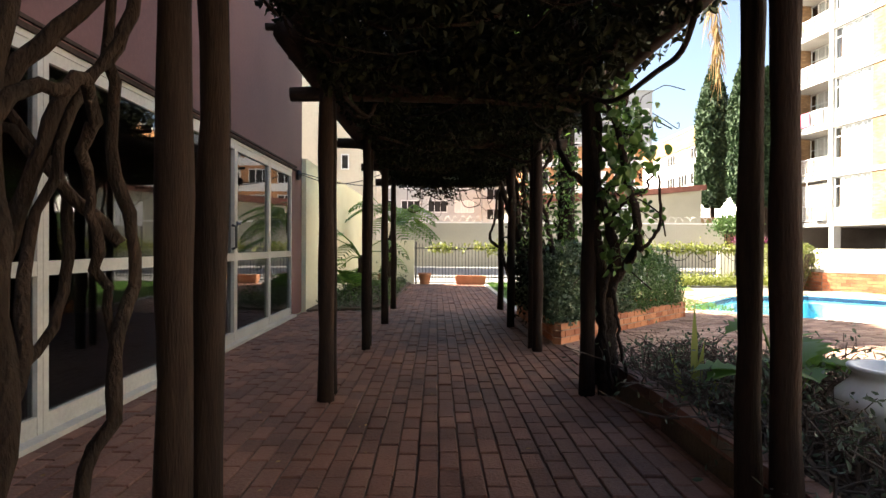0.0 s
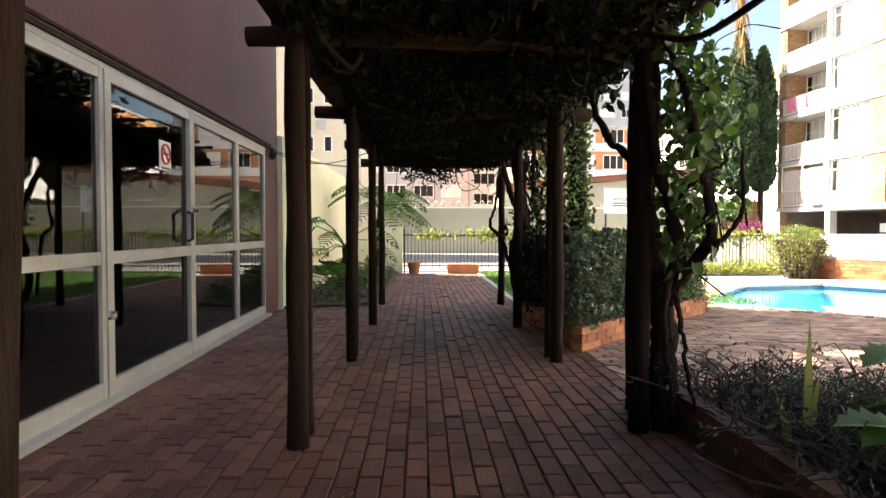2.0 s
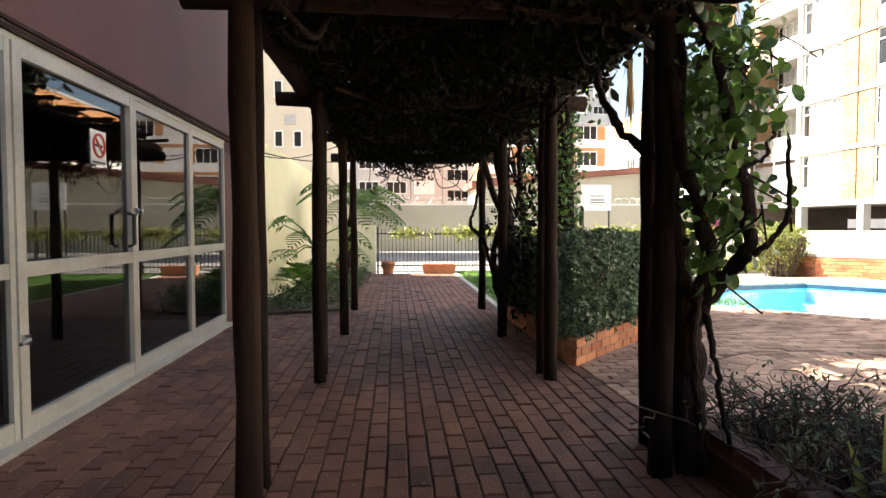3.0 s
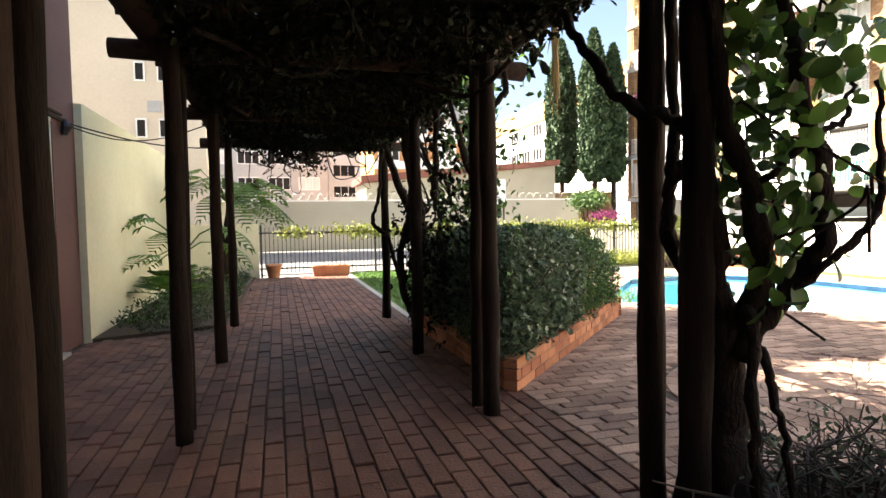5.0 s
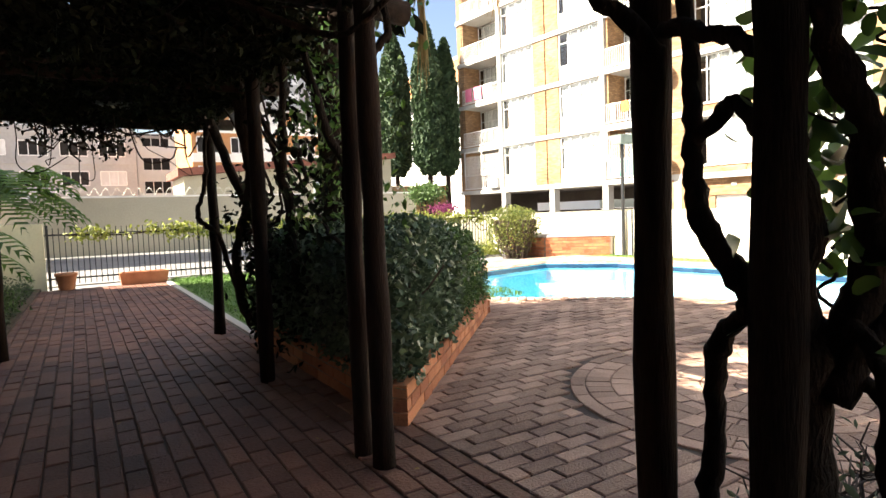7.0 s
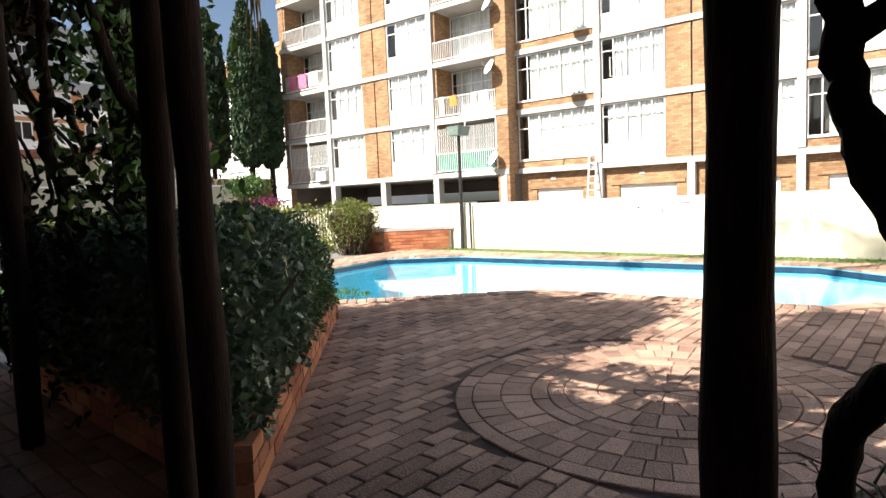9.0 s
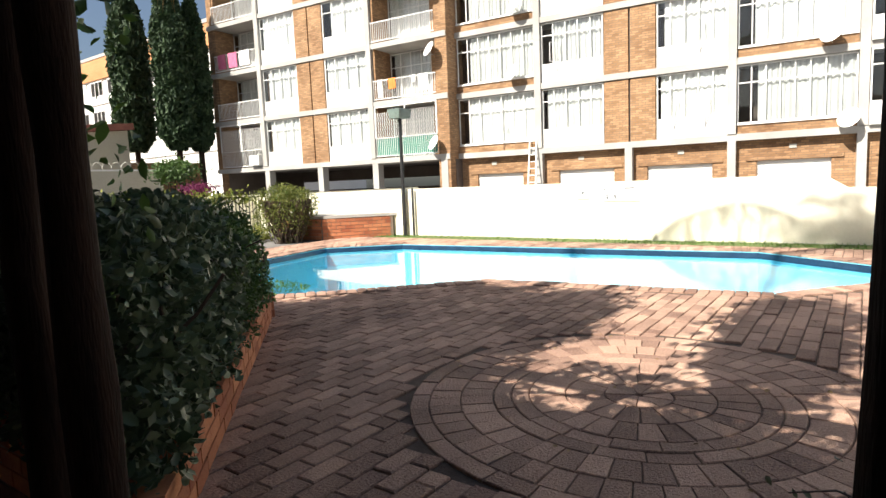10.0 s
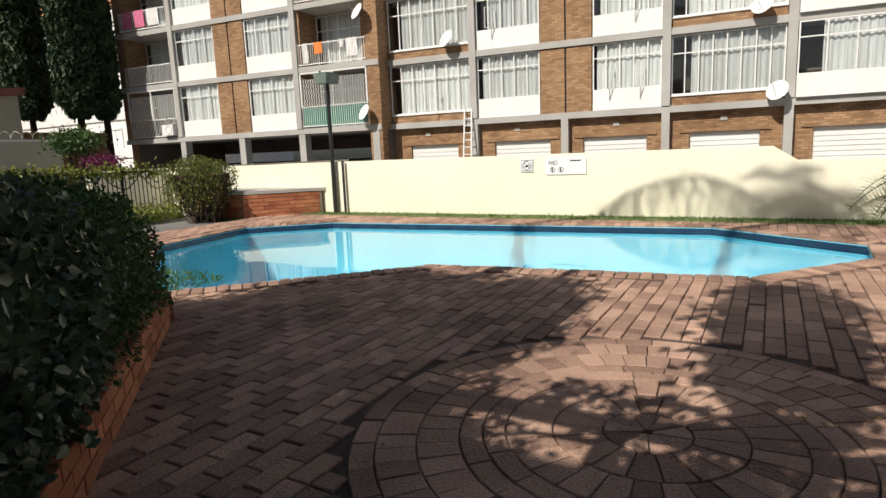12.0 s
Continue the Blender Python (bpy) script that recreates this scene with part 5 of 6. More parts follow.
for y, x in ((32.46, XL), (25.06, XL), (16.86, XR), (9.44, XR), (5.54, XR)):
    part("column", Shape().box(x - 0.14, y - 0.14, Z0 + 0.245, x + 0.3, y + 0.14, ZTOP), CONCRETE, apt)
for y in (32.4, 28.55, 25.0, 21.1):
    part("column", Shape().box(XL - 0.08, y - 0.17, -0.8, XL + 0.35, y + 0.17, Z0), CONCRETE, apt)
part("undercroft_shade_wall", Shape().box(XL + 6.5, 20.8, -0.8, XL + 6.7, 36.2, 1.15).box(XL + 6.5, 20.8, 1.7, XL + 6.7, 36.2, Z0), SHADE_WALL, apt)
part("undercroft_shade_wall", Shape().box(XL + 0.4, 20.75, -0.8, XL + 6.5, 20.9, Z0), SHADE_WALL, apt)
# dark end wall added to keep the open bay dim
part("undercroft_shade_wall", Shape().box(XL + 0.35, 36.0, -0.8, XL + 6.5, 36.2, Z0), SHADE_WALL, apt)
part("brick_pier", Shape().box(XL - 0.06, 20.78, -0.8, XR + 0.6, 21.38, ZTOP), FACE_BRICK, apt, "tan brick pier")
part("brick_pier", Shape().box(XL - 0.02, 36.0, -0.8, XL + 0.3, 36.2, ZTOP), FACE_BRICK, apt)
# ground floor with garages
GAR = [(17.0, 20.76, 17.73, 19.96), (13.26, 16.72, 13.75, 16.07), (9.58, 12.98, 10.1, 12.45), (5.68, 9.30, 6.36, 8.63), (1.2, 5.40, 2.3, 4.77), (-5.9, 0.9, -3.4, -0.9)]
XG = XR + 0.18
for y0, y1, d0, d1 in GAR:
    s = Shape().box(XG, y0, -0.8, XG + 0.2, d0, Z0).box(XG, d1, -0.8, XG + 0.2, y1, Z0).box(XG, d0, 1.58, XG + 0.2, d1, Z0)
    part("garage_wall", s, FACE_BRICK, apt)
    part("lintel", Shape().box(XG - 0.05, d0 - 0.35, 1.60, XG - 0.003, d1 + 0.35, 1.78), FACE_BRICK, apt, "projecting brick lintel course")
    gd = part("garage_door", Shape().box(XG + 0.12, d0, -0.8, XG + 0.14, d1, 1.58), WHITE, apt, "white slatted garage door")
    s = Shape()
    for z in np.arange(-0.75, 1.5, 0.17):
        s.box(XG + 0.09, d0 + 0.02, z, XG + 0.12, d1 - 0.02, z + 0.14)
    part("slats", s, WHITE, gd)
for y in (16.86, 13.12, 9.44, 5.54, 1.05):
    part("column", Shape().box(XR - 0.1, y - 0.14, -0.8, XR + 0.25, y + 0.14, Z0), CONCRETE, apt)


def white_bay(x, y0, y1, zb, panes):
    part("white_panel", Shape().box(x, y0, zb + 0.24, x + 0.12, y1, zb + 0.96), WHITE, apt)
    window(x, y0, y1, zb + 0.96, zb + STOREY - 0.03, panes, RNG.random() < 0.97)


def brick_bay(x, y0, y1, zb, panes):
    part("brick_spandrel", Shape().box(x, y0, zb + 0.24, x + 0.2, y1, zb + 0.55), FACE_BRICK, apt)
    part("window_sill", Shape().box(x - 0.05, y0, zb + 0.552, x + 0.2, y1, zb + 0.60), WHITE, apt)
    window(x + 0.02, y0, y1, zb + 0.605, zb + STOREY - 0.03, panes, True)


def brick_panels(x, y0, y1, zb):
    m = (y0 + y1) / 2
    part("brick_panel", Shape().box(x - 0.04, y0, zb + 0.02, x + 0.2, m - 0.04, zb + STOREY - 0.03), FACE_BRICK, apt)
    part("brick_panel", Shape().box(x - 0.04, m + 0.04, zb + 0.02, x + 0.2, y1, zb + STOREY - 0.03), FACE_BRICK, apt)
    part("panel_joint", Shape().box(x + 0.06, m - 0.04, zb + 0.25, x + 0.2, m + 0.04, zb + STOREY), SHADE_WALL, apt)


def balcony(x, y0, y1, zb, screened, k):
    z = zb + 0.25
    part("balcony_wall", Shape().box(x + 1.3, y0, z, x + 1.45, y0 + 1.0, zb + STOREY).box(x + 0.02, y1 - 0.12, z, x + 1.3, y1, zb + STOREY), FACE_BRICK, apt)
    window(x + 1.32, y0 + 1.0, y1 - 0.12, z + 0.02, zb + STOREY - 0.05, 4, True, None, 0.72)
    rail = part("balcony_rail", Shape().box(x - 0.08, y0, z + 0.92, x - 0.04, y1, z + 0.96).box(x - 0.08, y0, z + 0.06, x - 0.04, y1, z + 0.10), WHITE, apt, "white balcony railing")
    s = Shape()
    for y in np.arange(y0 + 0.05, y1, 0.11):
        s.box(x - 0.07, y - 0.009, z + 0.10, x - 0.05, y + 0.009, z + 0.92)
    part("bars", s, WHITE, rail)
    if screened:
        s = Shape()
        for y in np.arange(y0 + 0.06, y1, 0.13):
            pts = [(x - 0.06, y + 0.03 * (1 if i % 2 else -1), z + 0.98 + i * 0.115) for i in range(11)]
            s.tube(pts, 0.02, 4, False)
        s.box(x - 0.09, y0, z + 0.97, x - 0.03, y0 + 0.06, zb + STOREY).box(x - 0.09, y1 - 0.06, z + 0.97, x - 0.03, y1, zb + STOREY).box(x - 0.09, y0, zb + STOREY - 0.07, x - 0.03, y1, zb + STOREY)
        s.box(x - 0.085, (y0 + y1) / 2 - 0.025, z + 0.97, x - 0.035, (y0 + y1) / 2 + 0.025, zb + STOREY)
        part("security_screen", s, WHITE, apt, "white trellis security screen")


for k in range(FLOORS):
    zb = Z0 + k * STOREY
    balcony(XL, 32.62, 36.0, zb, k == 0, k)
    white_bay(XL, 29.8, 32.3, zb, 4)
    brick_panels(XL, 27.94, 29.78, zb)
    white_bay(XL, 25.22, 27.9, zb, 4)
    balcony(XL, 21.4, 24.9, zb, k == 0, k)
    brick_bay(XR, 17.02, 20.74, zb, 7)
    white_bay(XR, 14.1, 16.7, zb, 5)
    brick_panels(XR, 12.1, 14.06, zb)
    white_bay(XR, 9.6, 12.06, zb, 5)
    brick_bay(XR, 5.7, 9.28, zb, 8)
    white_bay(XR - 0.22, 1.3, 5.38, zb, 5)
    brick_panels(XR, -0.9, 1.2, zb)
    white_bay(XR, -5.9, -1.0, zb, 6)
part("green_net", Shape().box(XL - 0.02, 21.45, Z0 + 0.30, XL - 0.01, 24.85, Z0 + 1.16), GREEN_NET, apt, "green shade net behind the railing")
for x, y, z in ((XR, 17.85, 5.85), (XR, 5.95, 2.85), (XL, 21.45, 3.1), (XL, 21.5, 7.2), (XR, 6.5, 5.65), (XR, 17.7, 8.6), (XL, 21.5, 10.0)):
    dish(x, y, z)
def open_sash(x, y, z, w, hgt):
    s = Shape()
    a, b = Vector((x, y, z)), Vector((x - w * 0.8, y + w * 0.55, z))
    up = Vector((0, 0, hgt))
    s.tube([a, b, b + up, a + up, a], 0.018, 4)
    part("open_sash", s, WHITE, apt, "open steel window sash")


for x, y, z in ((XR, 10.2, 3.35), (XR, 11.3, 3.35), (XR, 15.9, 6.05), (XR, 10.4, 6.05), (XR, 15.0, 8.7), (XR, 18.4, 3.0)):
    open_sash(x, y, z, 0.5, 0.75)
for x, y, z in ((XL - 0.32, 32.75, Z0 + 0.35), (XL - 0.30, 22.0, Z0 + 3 * STOREY + 0.3)):
    ac = thing("air_conditioner", (x, y, z), "white air-conditioner unit on a balcony", "air conditioner", "air conditioners")
    part("case", Shape().box(x, y, z, x + 0.28, y + 0.75, z + 0.52), WHITE, ac)
    s = Shape().tube([(x - 0.01, y + 0.28 + 0.2 * math.cos(a), z + 0.26 + 0.2 * math.sin(a)) for a in np.linspace(0, 6.2832, 21)], 0.012, 5, False)
    part("fan_guard", s, CONCRETE, ac)
for y in (7.4, 11.1, 15.0, 19.0):
    part("vent_plate", Shape().box(XG - 0.03, y, 1.98, XG, y + 0.22, 2.12), ALU, apt, "pale wall vent")
lad = thing("ladder", (XR - 0.4, 16.9, -0.8), "aluminium ladder leaning against the garages", "ladder")
for dy in (0, 0.38):
    part("stile", Shape().tube([(XR - 0.9, 16.8 + dy, -0.8), (XR - 0.12, 16.95 + dy * 0.8, 3.0)], 0.035, 6), WHITE, lad)
for t in np.linspace(0.05, 0.97, 13):
    x, z = XR - 0.9 + 0.78 * t, -0.8 + 3.8 * t
    part("rung", Shape().tube([(x, 16.8 + 0.15 * t, z), (x, 17.18 + 0.07 * t, z)], 0.02, 6), WHITE, lad)
# laundry on the balconies
zb = Z0 + STOREY + 0.25
for y, w, h, m, nm in ((21.75, 0.55, 0.75, CLOTH, "white"), (22.45, 0.22, 0.35, CLOTH, "white"), (23.55, 0.42, 0.5, ORANGE_CLOTH, "orange"), (24.3, 0.28, 0.85, CLOTH, "white")):
    s = Shape()
    v = []
    for i in range(7):
        yy = y + w * i / 6
        for j in range(5):
            v.append((XL - 0.11 - 0.02 * math.sin(i * 2.1 + j), yy + 0.02 * math.sin(j * 2), zb + 0.98 - h * j / 4))
    s.add(v, [(i * 5 + j, i * 5 + j + 1, i * 5 + j + 6, i * 5 + j + 5) for i in range(6) for j in range(4)])
    solid("laundry", s, m, nm + " washing hung over the balcony railing", "laundry", "washing on the balcony")
zb = Z0 + 2 * STOREY + 0.25
for y, w, m, nm in ((33.1, 0.8, CLOTH, "white"), (34.1, 0.7, PINK, "pink"), (35.0, 0.65, PINK, "pink")):
    s = Shape()
    v = []
    for i in range(7):
        for j in range(5):
            v.append((XL - 0.11 - 0.02 * math.sin(i * 2.1 + j), y + w * i / 6, zb + 0.98 - 0.8 * j / 4))
    s.add(v, [(i * 5 + j, i * 5 + j + 1, i * 5 + j + 6, i * 5 + j + 5) for i in range(6) for j in range(4)])
    solid("laundry", s, m, nm + " washing hung over the balcony railing", "laundry", "washing on the balcony")
# the block stands five degrees off the garden's axis
TURN = Matrix.Translation((24.2, 9.4, 0)) @ Matrix.Rotation(radians(5), 4, "Z") @ Matrix.Translation((-24.2, -9.4, 0))
for ob in [o for o in bpy.data.objects if o.parent is None and o.name.split(".")[0] in ("apartment_block", "satellite_dish", "air_conditioner", "ladder", "laundry")]:
    ob.matrix_basis = TURN @ ob.matrix_basis

# ---- buildings further off ----


def far_block(name, label, x0, y0, x1, y1, z1, face, wall_mat, storeys, bay, z_first=2.6, storey=3.0, band=WHITE):
    ob = thing(name, ((x0 + x1) / 2, (y0 + y1) / 2, -0.8), label, "building", kind="structure")
    part("wall", Shape().box(x0, y0, -0.8, x1, y1, z1), wall_mat, ob)
    part("roof_edge", Shape().box(x0 - 0.2, y0 - 0.2, z1, x1 + 0.2, y1 + 0.2, z1 + 0.3), CONCRETE, ob)
    along = (x0, x1) if face == "y" else (y0, y1)
    n = int((along[1] - along[0]) / bay)
    for k in range(storeys):
        z = z_first + k * storey
        s = Shape()
        if face == "y":
            s.box(x0, y0 - 0.12, z - 0.9, x1, y0, z - 0.1)
        else:
            s.box(x0 - 0.12, y0, z - 0.9, x0, y1, z - 0.1)
        part("spandrel", s, band, ob)
        for i in range(n):
            a = along[0] + (i + 0.15) * bay
            b = a + bay * 0.7
            f, p = Shape(), Shape()
            if face == "y":
                f.box(a, y0 - 0.10, z - 0.1, b, y0, z).box(a, y0 - 0.10, z + 1.35, b, y0, z + 1.45)
                for q in np.linspace(a, b, 4):
                    f.box(q - 0.04, y0 - 0.08, z, q + 0.04, y0, z + 1.35)
                p.box(a, y0 - 0.03, z, b, y0 - 0.01, z + 1.35)
            else:
                f.box(x0 - 0.10, a, z - 0.1, x0, b, z).box(x0 - 0.10, a, z + 1.35, x0, b, z + 1.45)
                for q in np.linspace(a, b, 4):
                    f.box(x0 - 0.08, q - 0.04, z, x0, q + 0.04, z + 1.35)
                p.box(x0 - 0.03, a, z, x0 - 0.01, b, z + 1.35)
            w = part("window", f, WHITE, ob)
            # a black pane stands for the darkness of the room behind
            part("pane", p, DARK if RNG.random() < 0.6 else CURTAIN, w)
    return ob


far_block("long_apartment_house", "long white apartment house with an orange brick top storey", 31, 44, 42, 96, 15.5, "x", WHITE, 4, 3.6, 2.8, 3.0)
solid("brick_parapet", Shape().box(30.8, 44, 13.4, 31, 96, 15.4), ORANGE_WALL, "orange brick band along a roof", "parapet", kind="structure")
far_block("orange_brick_house", "orange brick flats with white balcony bands", 9, 62, 21.5, 72, 11.6, "y", ORANGE_WALL, 4, 3.0, 2.2, 2.7)
far_block("grey_tower", "far grey office block", 24, 110, 40, 120, 30, "y", GREY_WALL, 8, 4, 3, 3.2, GREY_WALL)
far_block("beige_tower", "tall beige brick apartment tower with small windows", -26, 29.5, -3.2, 33, 20, "y", BEIGE, 0, 3)
bt = bpy.data.objects["beige_tower"]
for k in range(8):
    for x in (-4.75, -5.6, -9.5, -12, -15):
        z = 0.38 + 2.26 * k
        f = Shape().box(x - 0.20, 29.40, z, x - 0.15, 29.5, z + 0.78).box(x + 0.15, 29.40, z, x + 0.20, 29.5, z + 0.78)
        f.box(x - 0.15, 29.40, z, x + 0.15, 29.5, z + 0.06).box(x - 0.15, 29.40, z + 0.72, x + 0.15, 29.5, z + 0.78)
        w = part("window", f, WHITE, bt)
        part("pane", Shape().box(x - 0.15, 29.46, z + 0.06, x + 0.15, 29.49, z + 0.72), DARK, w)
part("vent_panel", Shape().box(-5.35, 29.44, 5.95, -4.85, 29.5, 6.4), GREY_WALL, bt, "grey vent panel")
# hidden volume added to throw shade over the walk's end and the lawn
part("unseen_wing", Shape().box(-13, 11.9, -0.06, -6.2, 19.3, 9.7), BEIGE, bt)
far_block("grey_flats", "far grey flats with small windows", -12, 75, 5.5, 84, 14, "y", GREY_WALL, 4, 3.4, 2.4, 3.0, GREY_WALL)
far_block("white_house", "far white house with stacked balconies", 6.0, 80, 10.5, 90, 11, "y", WHITE, 4, 4.0, 2.0, 2.7)
gh = thing("gate_house", (11, 37, -0.06), "shaded cream outbuilding with an oxide red roof", "outbuilding", kind="structure")
# wall colour carries the shade of this unlit side
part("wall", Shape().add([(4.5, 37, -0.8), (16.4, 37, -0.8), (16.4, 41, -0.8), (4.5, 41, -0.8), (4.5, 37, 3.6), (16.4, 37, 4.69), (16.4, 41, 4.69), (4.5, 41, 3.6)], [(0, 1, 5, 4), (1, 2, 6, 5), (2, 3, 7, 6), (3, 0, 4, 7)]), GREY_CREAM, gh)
part("roof", Shape().add([(4.2, 36.7, 3.6), (16.6, 36.7, 4.72), (16.6, 41.3, 4.72), (4.2, 41.3, 3.6), (4.2, 36.7, 4.0), (16.6, 36.7, 5.05), (16.6, 41.3, 5.05), (4.2, 41.3, 4.0)],
                         [(3, 2, 1, 0), (4, 5, 6, 7), (0, 1, 5, 4), (1, 2, 6, 5), (2, 3, 7, 6), (3, 0, 4, 7)]), ROOF_RED, gh)

wire = Shape()
wire.tube([(-4 + 0.055 * k, 34.12 + 0.16 * math.cos(k * 0.8), 2.72 + 0.16 * math.sin(k * 0.8)) for k in range(360)], 0.012, 4, False)
solid("razor_wire", wire, ALU, "coiled razor wire along the long wall", "wire")

# ---- cypresses ----


def cypress(x, y, r, z0, z1, n, label):
    ob = thing("cypress_tree", (x, y, -0.8), label, "tree", "cypresses beside the apartment block")
    part("trunk", Shape().tube([(x, y, -0.85), (x, y, z0 + 1.5)], [0.2, 0.14], 10), BARK, ob)
    t = RNG.random(n) ** 0.9
    a = RNG.uniform(0, 2 * math.pi, n)
    prof = r * np.minimum(1, np.minimum(t * 7 + 0.45, ((1 - t) * 2.6) ** 0.7 + 0.04))
    wob = np.array([1 + 0.22 * noise.noise(Vector((math.cos(q) * 2, math.sin(q) * 2, k * 9))) for q, k in zip(a, t)])
    rr = prof * wob * np.sqrt(RNG.uniform(0.1, 1.0, n))
    c = np.column_stack([x + rr * np.cos(a), y + rr * np.sin(a), z0 + t * (z1 - z0)])
    tagged(hang(new("crown", leaf_mesh("crown", L_CYPRESS, c, 0.36, 0.4, droop=-1.2)), ob), kind="stuff")


cypress(19.45, 42.0, 1.15, 4.0, 14.1, 15000, "tall dark green columnar cypress")
cypress(18.62, 36.0, 0.95, 3.7, 12.9, 15000, "tall dark green columnar cypress in shade")
cypress(20.0, 36.1, 0.78, 3.7, 12.1, 15000, "tall dark green columnar cypress in shade")
# growth and a brick wall below the cypresses
def far_shrub(x, y, z, rx, rz, mat, n, size, name, label):
    c = []
    while len(c) < n:
        p = RNG.normal(0, 0.42, 3)
        c.append((x + p[0] * rx, y + p[1] * rx, max(z - 1.6 * rz, z + p[2] * rz)))
    sh = thing(name, (x, y, -0.8), label, "shrub")
    tagged(hang(new("foliage", leaf_mesh("foliage", mat, c, size, 0.5)), sh), kind="stuff")
    s = Shape()
    for _ in range(5):
        s.tube(wander((x + RNG.normal(0, 0.08), y, -0.85), (x + RNG.normal(0, rx * 0.4), y + RNG.normal(0, 0.2), z), 5, 0.06), [0.05, 0.045, 0.04, 0.03, 0.02, 0.01], 6)
    part("stem", s, BARK, sh)


far_shrub(15.3, 31.0, 2.3, 1.0, 0.55, L_LAUREL, 2400, 0.15, "garden_shrub", "leafy garden shrub below the cypresses")
far_shrub(15.5, 29.6, 1.45, 0.75, 0.28, L_MAGENTA, 1300, 0.10, "flowering_shrub", "low shrub covered in magenta flowers")
solid("wall_brick_garden", Shape().box(16.7, 38.5, -0.8, 21.4, 38.75, 3.1), FACE_BRICK, "brown brick wall behind the cypresses", "wall", kind="structure")
# small palm at the boundary wall and shrubs that throw shade on it
sp = thing("small_palm", (11.45, 4.2, 0), "small spiky green palm by the boundary wall", "palm")
for k in range(46):
    a, e = RNG.uniform(0, 2 * math.pi), RNG.uniform(-0.2, 1.4)
    d = Vector((math.cos(a) * math.cos(e), math.sin(a) * math.cos(e), math.sin(e)))
    b = Vector((11.4, 4.2, 0.55))
    q = d.cross(Vector((0, 0, 1))).normalized() * 0.012
    tip = b + d * RNG.uniform(0.45, 0.62) - Vector((0, 0, 0.06))
    s = Shape().add([b - q, b + q, b.lerp(tip, 0.6) + q * 1.5, tip, b.lerp(tip, 0.6) - q * 1.5], [(0, 1, 2, 3, 4)])
    part("leaf", s, L_PHILO, sp)
part("trunk", Shape().lathe([(0.09, -0.05), (0.12, 0.2), (0.10, 0.45), (0.05, 0.6)], (11.4, 4.2, 0), 12), BARK, sp)

# ---- low palm on the verge by the boundary wall ----
low_palm = thing("low_palm", (11.45, 3.95, 0), "low green palm with spiky fronds beside the boundary wall", "palm")
part("trunk", Shape().tube(wander((11.45, 3.95, -0.02), (11.45, 3.97, 0.55), 5, 0.01), [0.13, 0.15, 0.14, 0.13, 0.11, 0.09], 12, rough=0.25), BARK, low_palm, smooth=True)
for k in range(20):
    a = 2 * math.pi * k / 20 + RNG.normal(0, 0.12)
    d = Vector((math.cos(a) * 0.3, math.sin(a), 0)) if abs(math.cos(a)) > 0.5 else Vector((math.cos(a), math.sin(a), 0)) * 1.0
    ln, up = RNG.uniform(0.8, 1.05), RNG.uniform(0.3, 2.2)
    pts = [Vector((11.45, 3.97, 0.55)) + d * ln * t + Vector((0, 0, up * t - 1.05 * t * t)) for t in np.linspace(0, 1, 10)]
    s = Shape().tube(pts, list(np.linspace(0.014, 0.004, 10)), 5)
    side = d.normalized().cross(Vector((0, 0, 1)))
    for i in range(2, 10):
        for j in range(3):
            m = pts[i - 1].lerp(pts[i], j / 3)
            w = 0.30 * math.sin(math.pi * (0.18 + 0.74 * (i - 1 + j / 3) / 9))
            for sg_ in (-1, 1):
                e = m + side * sg_ * w + d * 0.16 + Vector((0, 0, RNG.normal(0.03, 0.02)))
                s.add([m - d * 0.012, m + d * 0.012, e], [(0, 1, 2)])
    part("frond", s, L_LAUREL, low_palm)

# ---- paving bricks, last ----
places = []
P, Q = 0.118, 0.236
for i in range(33):
    x = -2.54 + (i + 0.5) * P
    off = (i % 2) * Q / 2 + RNG.normal(0, 0.012)
    for j in range(int(22.3 / Q)):
        y = -3.95 + (j + 0.5) * Q + off
        if x < -1.1 and y > 10.8:
            continue
        if x > 1.24 and y > 10.6:
            continue
        if y < 18.3 and not inside(x, y, grown(PLANTER, -0.08)) and not inside(x, y, grown(BED, -0.05)):
            places.append((x + RNG.normal(0, 0.0015), y + RNG.normal(0, 0.002), RNG.normal(0, 0.006)))
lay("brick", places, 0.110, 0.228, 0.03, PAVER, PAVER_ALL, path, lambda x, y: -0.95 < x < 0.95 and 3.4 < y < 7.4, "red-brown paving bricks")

places, halves = [], []
HP2, HB, RIM = grown(PLANTER, -0.08), grown(BED, -0.05), grown(POOL, 0.31)


def free(x, y, r):
    if x > 11.15 or math.hypot(x - CIRCLE[0], y - CIRCLE[1]) < r or inside(x, y, RIM) or inside(x, y, HP2) or inside(x, y, HB):
        return False
    return not (x < 4.6 and y > 10.6 + 0.17 * (x - 1.36))


for j in range(int(20 / P)):
    y = -3.9 + (j + 0.5) * P
    odd = j % 2
    if odd:
        x = 1.365 + P / 2
        if free(x, y, 1.38):
            halves.append((x, y, 0.0))
    for i in range(int(10 / Q)):
        x = 1.365 + (i + 0.5) * Q + odd * P
        if free(x, y, 1.42) and free(x - 0.09, y, 1.35) and free(x + 0.09, y, 1.35):
            places.append((x + RNG.normal(0, 0.002), y + RNG.normal(0, 0.0015), RNG.normal(0, 0.007)))
        else:
            for dx in (-P / 2, P / 2):
                if free(x + dx, y, 1.365):
                    halves.append((x + dx, y, RNG.normal(0, 0.01)))
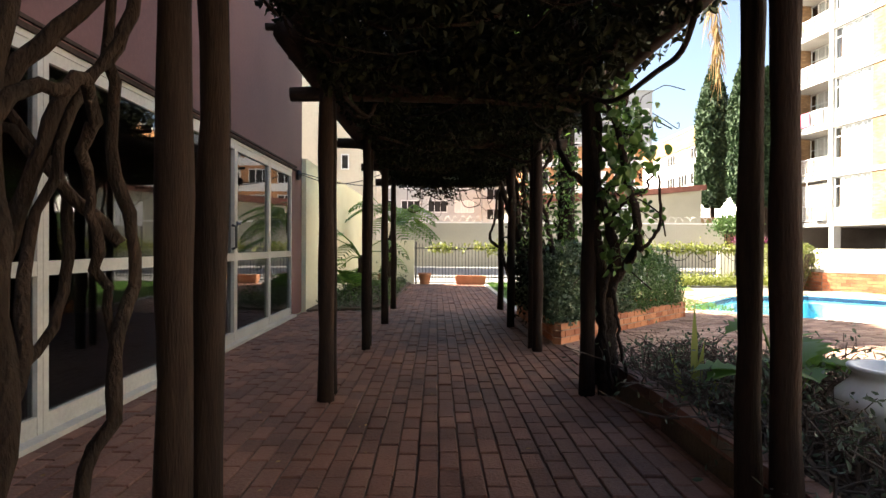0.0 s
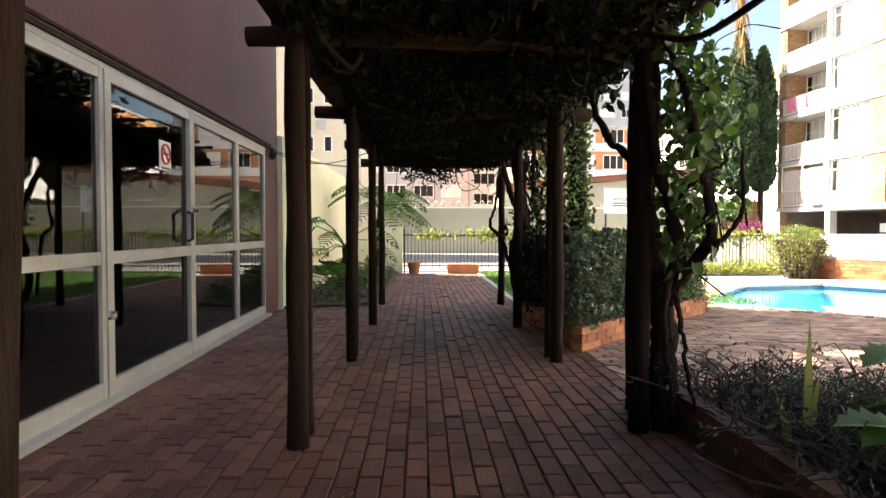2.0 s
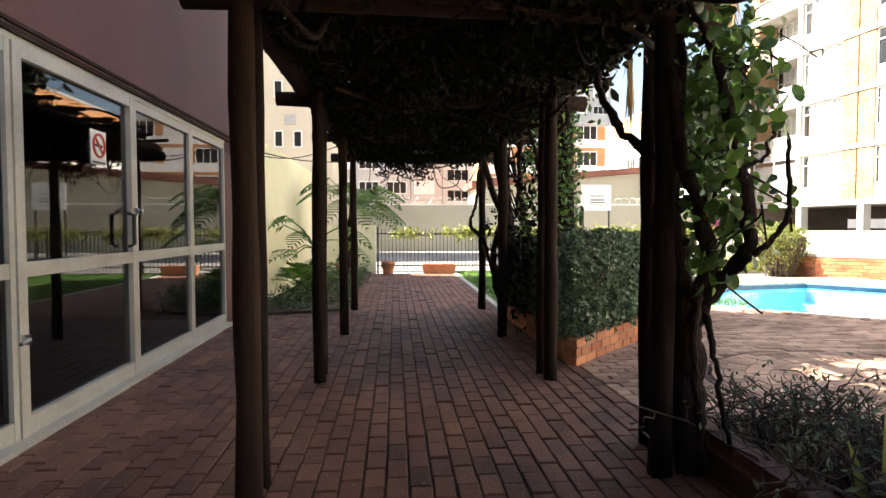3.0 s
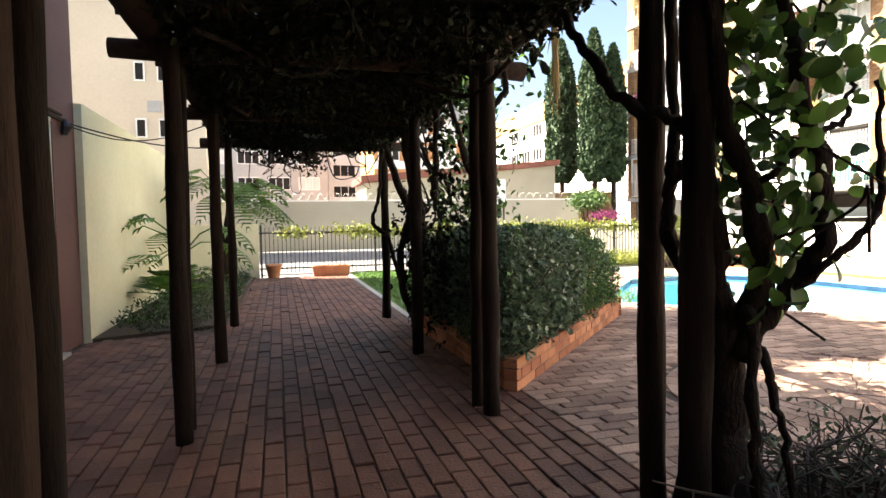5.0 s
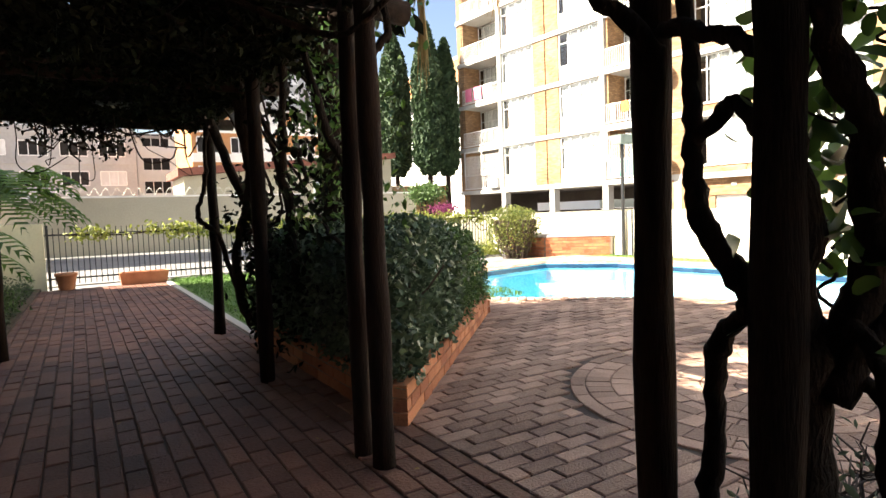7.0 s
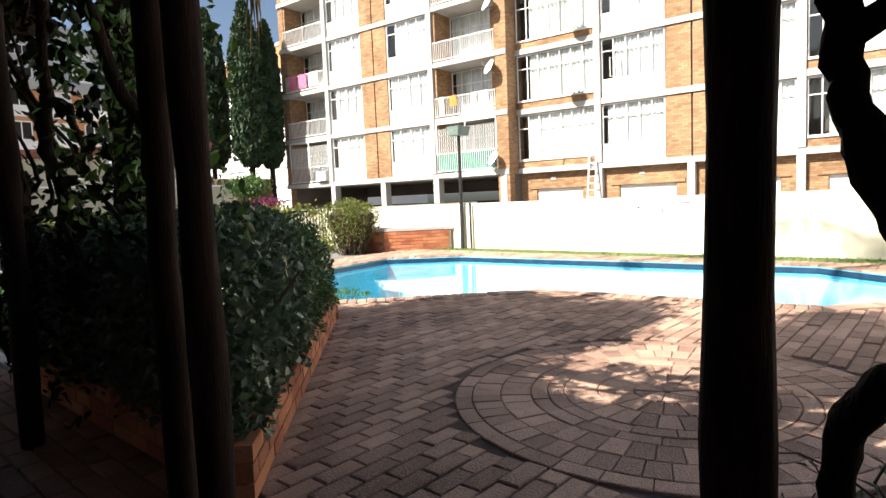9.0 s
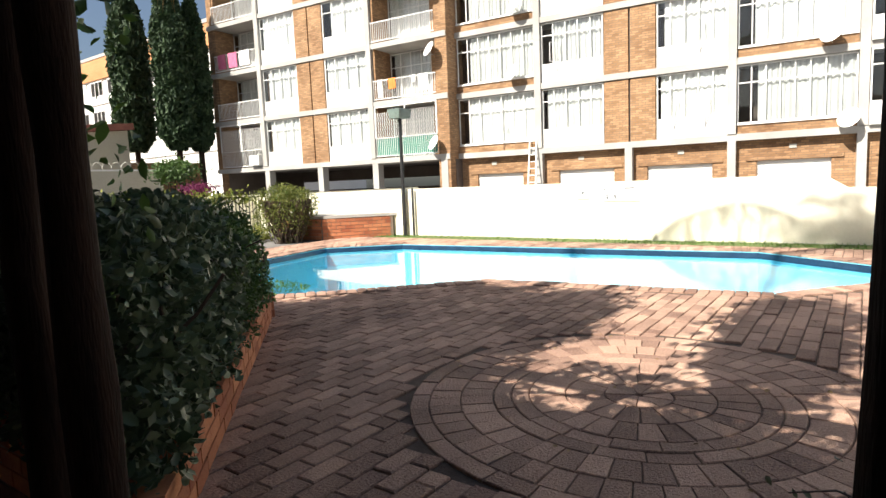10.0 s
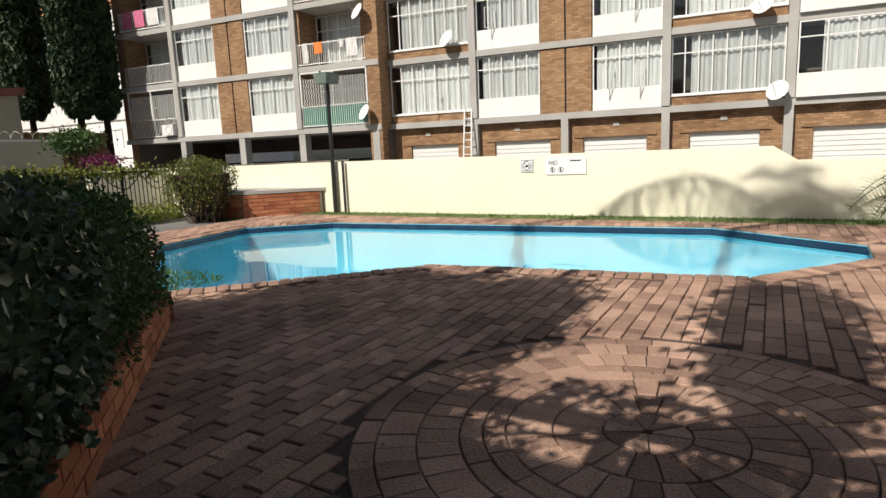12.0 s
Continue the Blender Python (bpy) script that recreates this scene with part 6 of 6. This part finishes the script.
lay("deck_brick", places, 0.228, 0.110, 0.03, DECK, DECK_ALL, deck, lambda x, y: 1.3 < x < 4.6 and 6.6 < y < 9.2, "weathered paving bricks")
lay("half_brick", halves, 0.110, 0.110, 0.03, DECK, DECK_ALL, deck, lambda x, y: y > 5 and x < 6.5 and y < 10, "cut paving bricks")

# coping bricks round the pool, set on edge across the rim
places = []
for i in range(len(POOL)):
    a, b = Vector(POOL[i]), Vector(POOL[(i + 1) % len(POOL)])
    d = (b - a)
    m = max(1, int(d.length / 0.118))
    nrm = Vector((d.y, -d.x)).normalized()
    for k in range(m):
        p = a + d * ((k + 0.5) / m) + nrm * 0.125
        places.append((p.x, p.y, math.atan2(d.y, d.x) + RNG.normal(0, 0.006)))
cop = thing("pool_coping", (8, 9, 0), "brick coping round the pool", "coping", kind="structure")
cop.location = (0, 0, 0.004)
lay("coping_brick", places, 0.110, 0.235, 0.03, DECK, DECK_ALL, cop, lambda x, y: x < 8.8 and y < 11.5, "coping bricks")

# the round paving figure: wedges, rings of radial bricks and border rings
circle = thing("paving_rosette", (CIRCLE[0], CIRCLE[1], 0), "round rosette of brick wedges and rings in the paving", "paving", kind="structure")
circle.location = (0, 0, 0)
cx, cy = CIRCLE


def arc_stone(r0, r1, a0, a1, gap=0.003, steps=2):
    s = Shape()
    h, e = 0.03, 0.0045
    ga0, ga1 = gap / max(r0, 0.06), gap / r1
    ring = []
    for z, ins in ((-h, 0), (-e, 0), (0, e)):
        row = []
        for i in range(steps + 1):
            t = i / steps
            a = a0 + ga1 + (a1 - a0 - 2 * ga1) * t
            k = ins / r1 * (1 - 2 * t)
            row.append((cx + (r1 - gap - ins) * math.cos(a + k), cy + (r1 - gap - ins) * math.sin(a + k), z))
        for i in range(steps, -1, -1):
            t = i / steps
            w = min(ga0, (a1 - a0) * 0.4)
            a = a0 + w + (a1 - a0 - 2 * w) * t
            row.append((cx + (r0 + gap + ins) * math.cos(a), cy + (r0 + gap + ins) * math.sin(a), z))
        ring.append(row)
    m = len(ring[0])
    dz = RNG.normal(0, 0.002)
    v = [(x, y, z + dz) for row in ring for x, y, z in row]
    f = [(l * m + i, l * m + (i + 1) % m, (l + 1) * m + (i + 1) % m, (l + 1) * m + i) for l in range(2) for i in range(m)]
    f.append(tuple(range(2 * m, 3 * m)))
    return s.add(v, f)


RINGS = [(0.02, 0.19, 9), (0.19, 0.41, 18), (0.41, 0.62, 28), (0.62, 0.725, 19), (0.725, 0.83, 22), (0.83, 1.02, 46), (1.02, 1.20, 58), (1.20, 1.31, 36)]
for r0, r1, m in RINGS:
    ph = RNG.uniform(0, 1)
    for k in range(m):
        a0 = 2 * math.pi * (k + ph) / m
        ob = new("wedge_stone" if r0 < 0.1 else "ring_stone", arc_stone(r0, r1, a0, a0 + 2 * math.pi / m).mesh("stone", DECK))
        ob.parent = circle

# fallen leaves and petals on the walk and deck
litter = [(RNG.uniform(-2.4, 1.1), RNG.uniform(1.5, 12), 0.004) for _ in range(170)] + [(RNG.uniform(2.7, 6.5), RNG.uniform(4, 9.5), 0.004) for _ in range(120)]
up = np.tile([0.0, 0.0, 1.0], (len(litter), 1))
tagged(new("fallen_leaves", leaf_mesh("fallen_leaves", L_DRY, litter, 0.028, 0.6, up, 0.15)), "small dry fallen leaves on the paving", "leaf litter", kind="stuff")
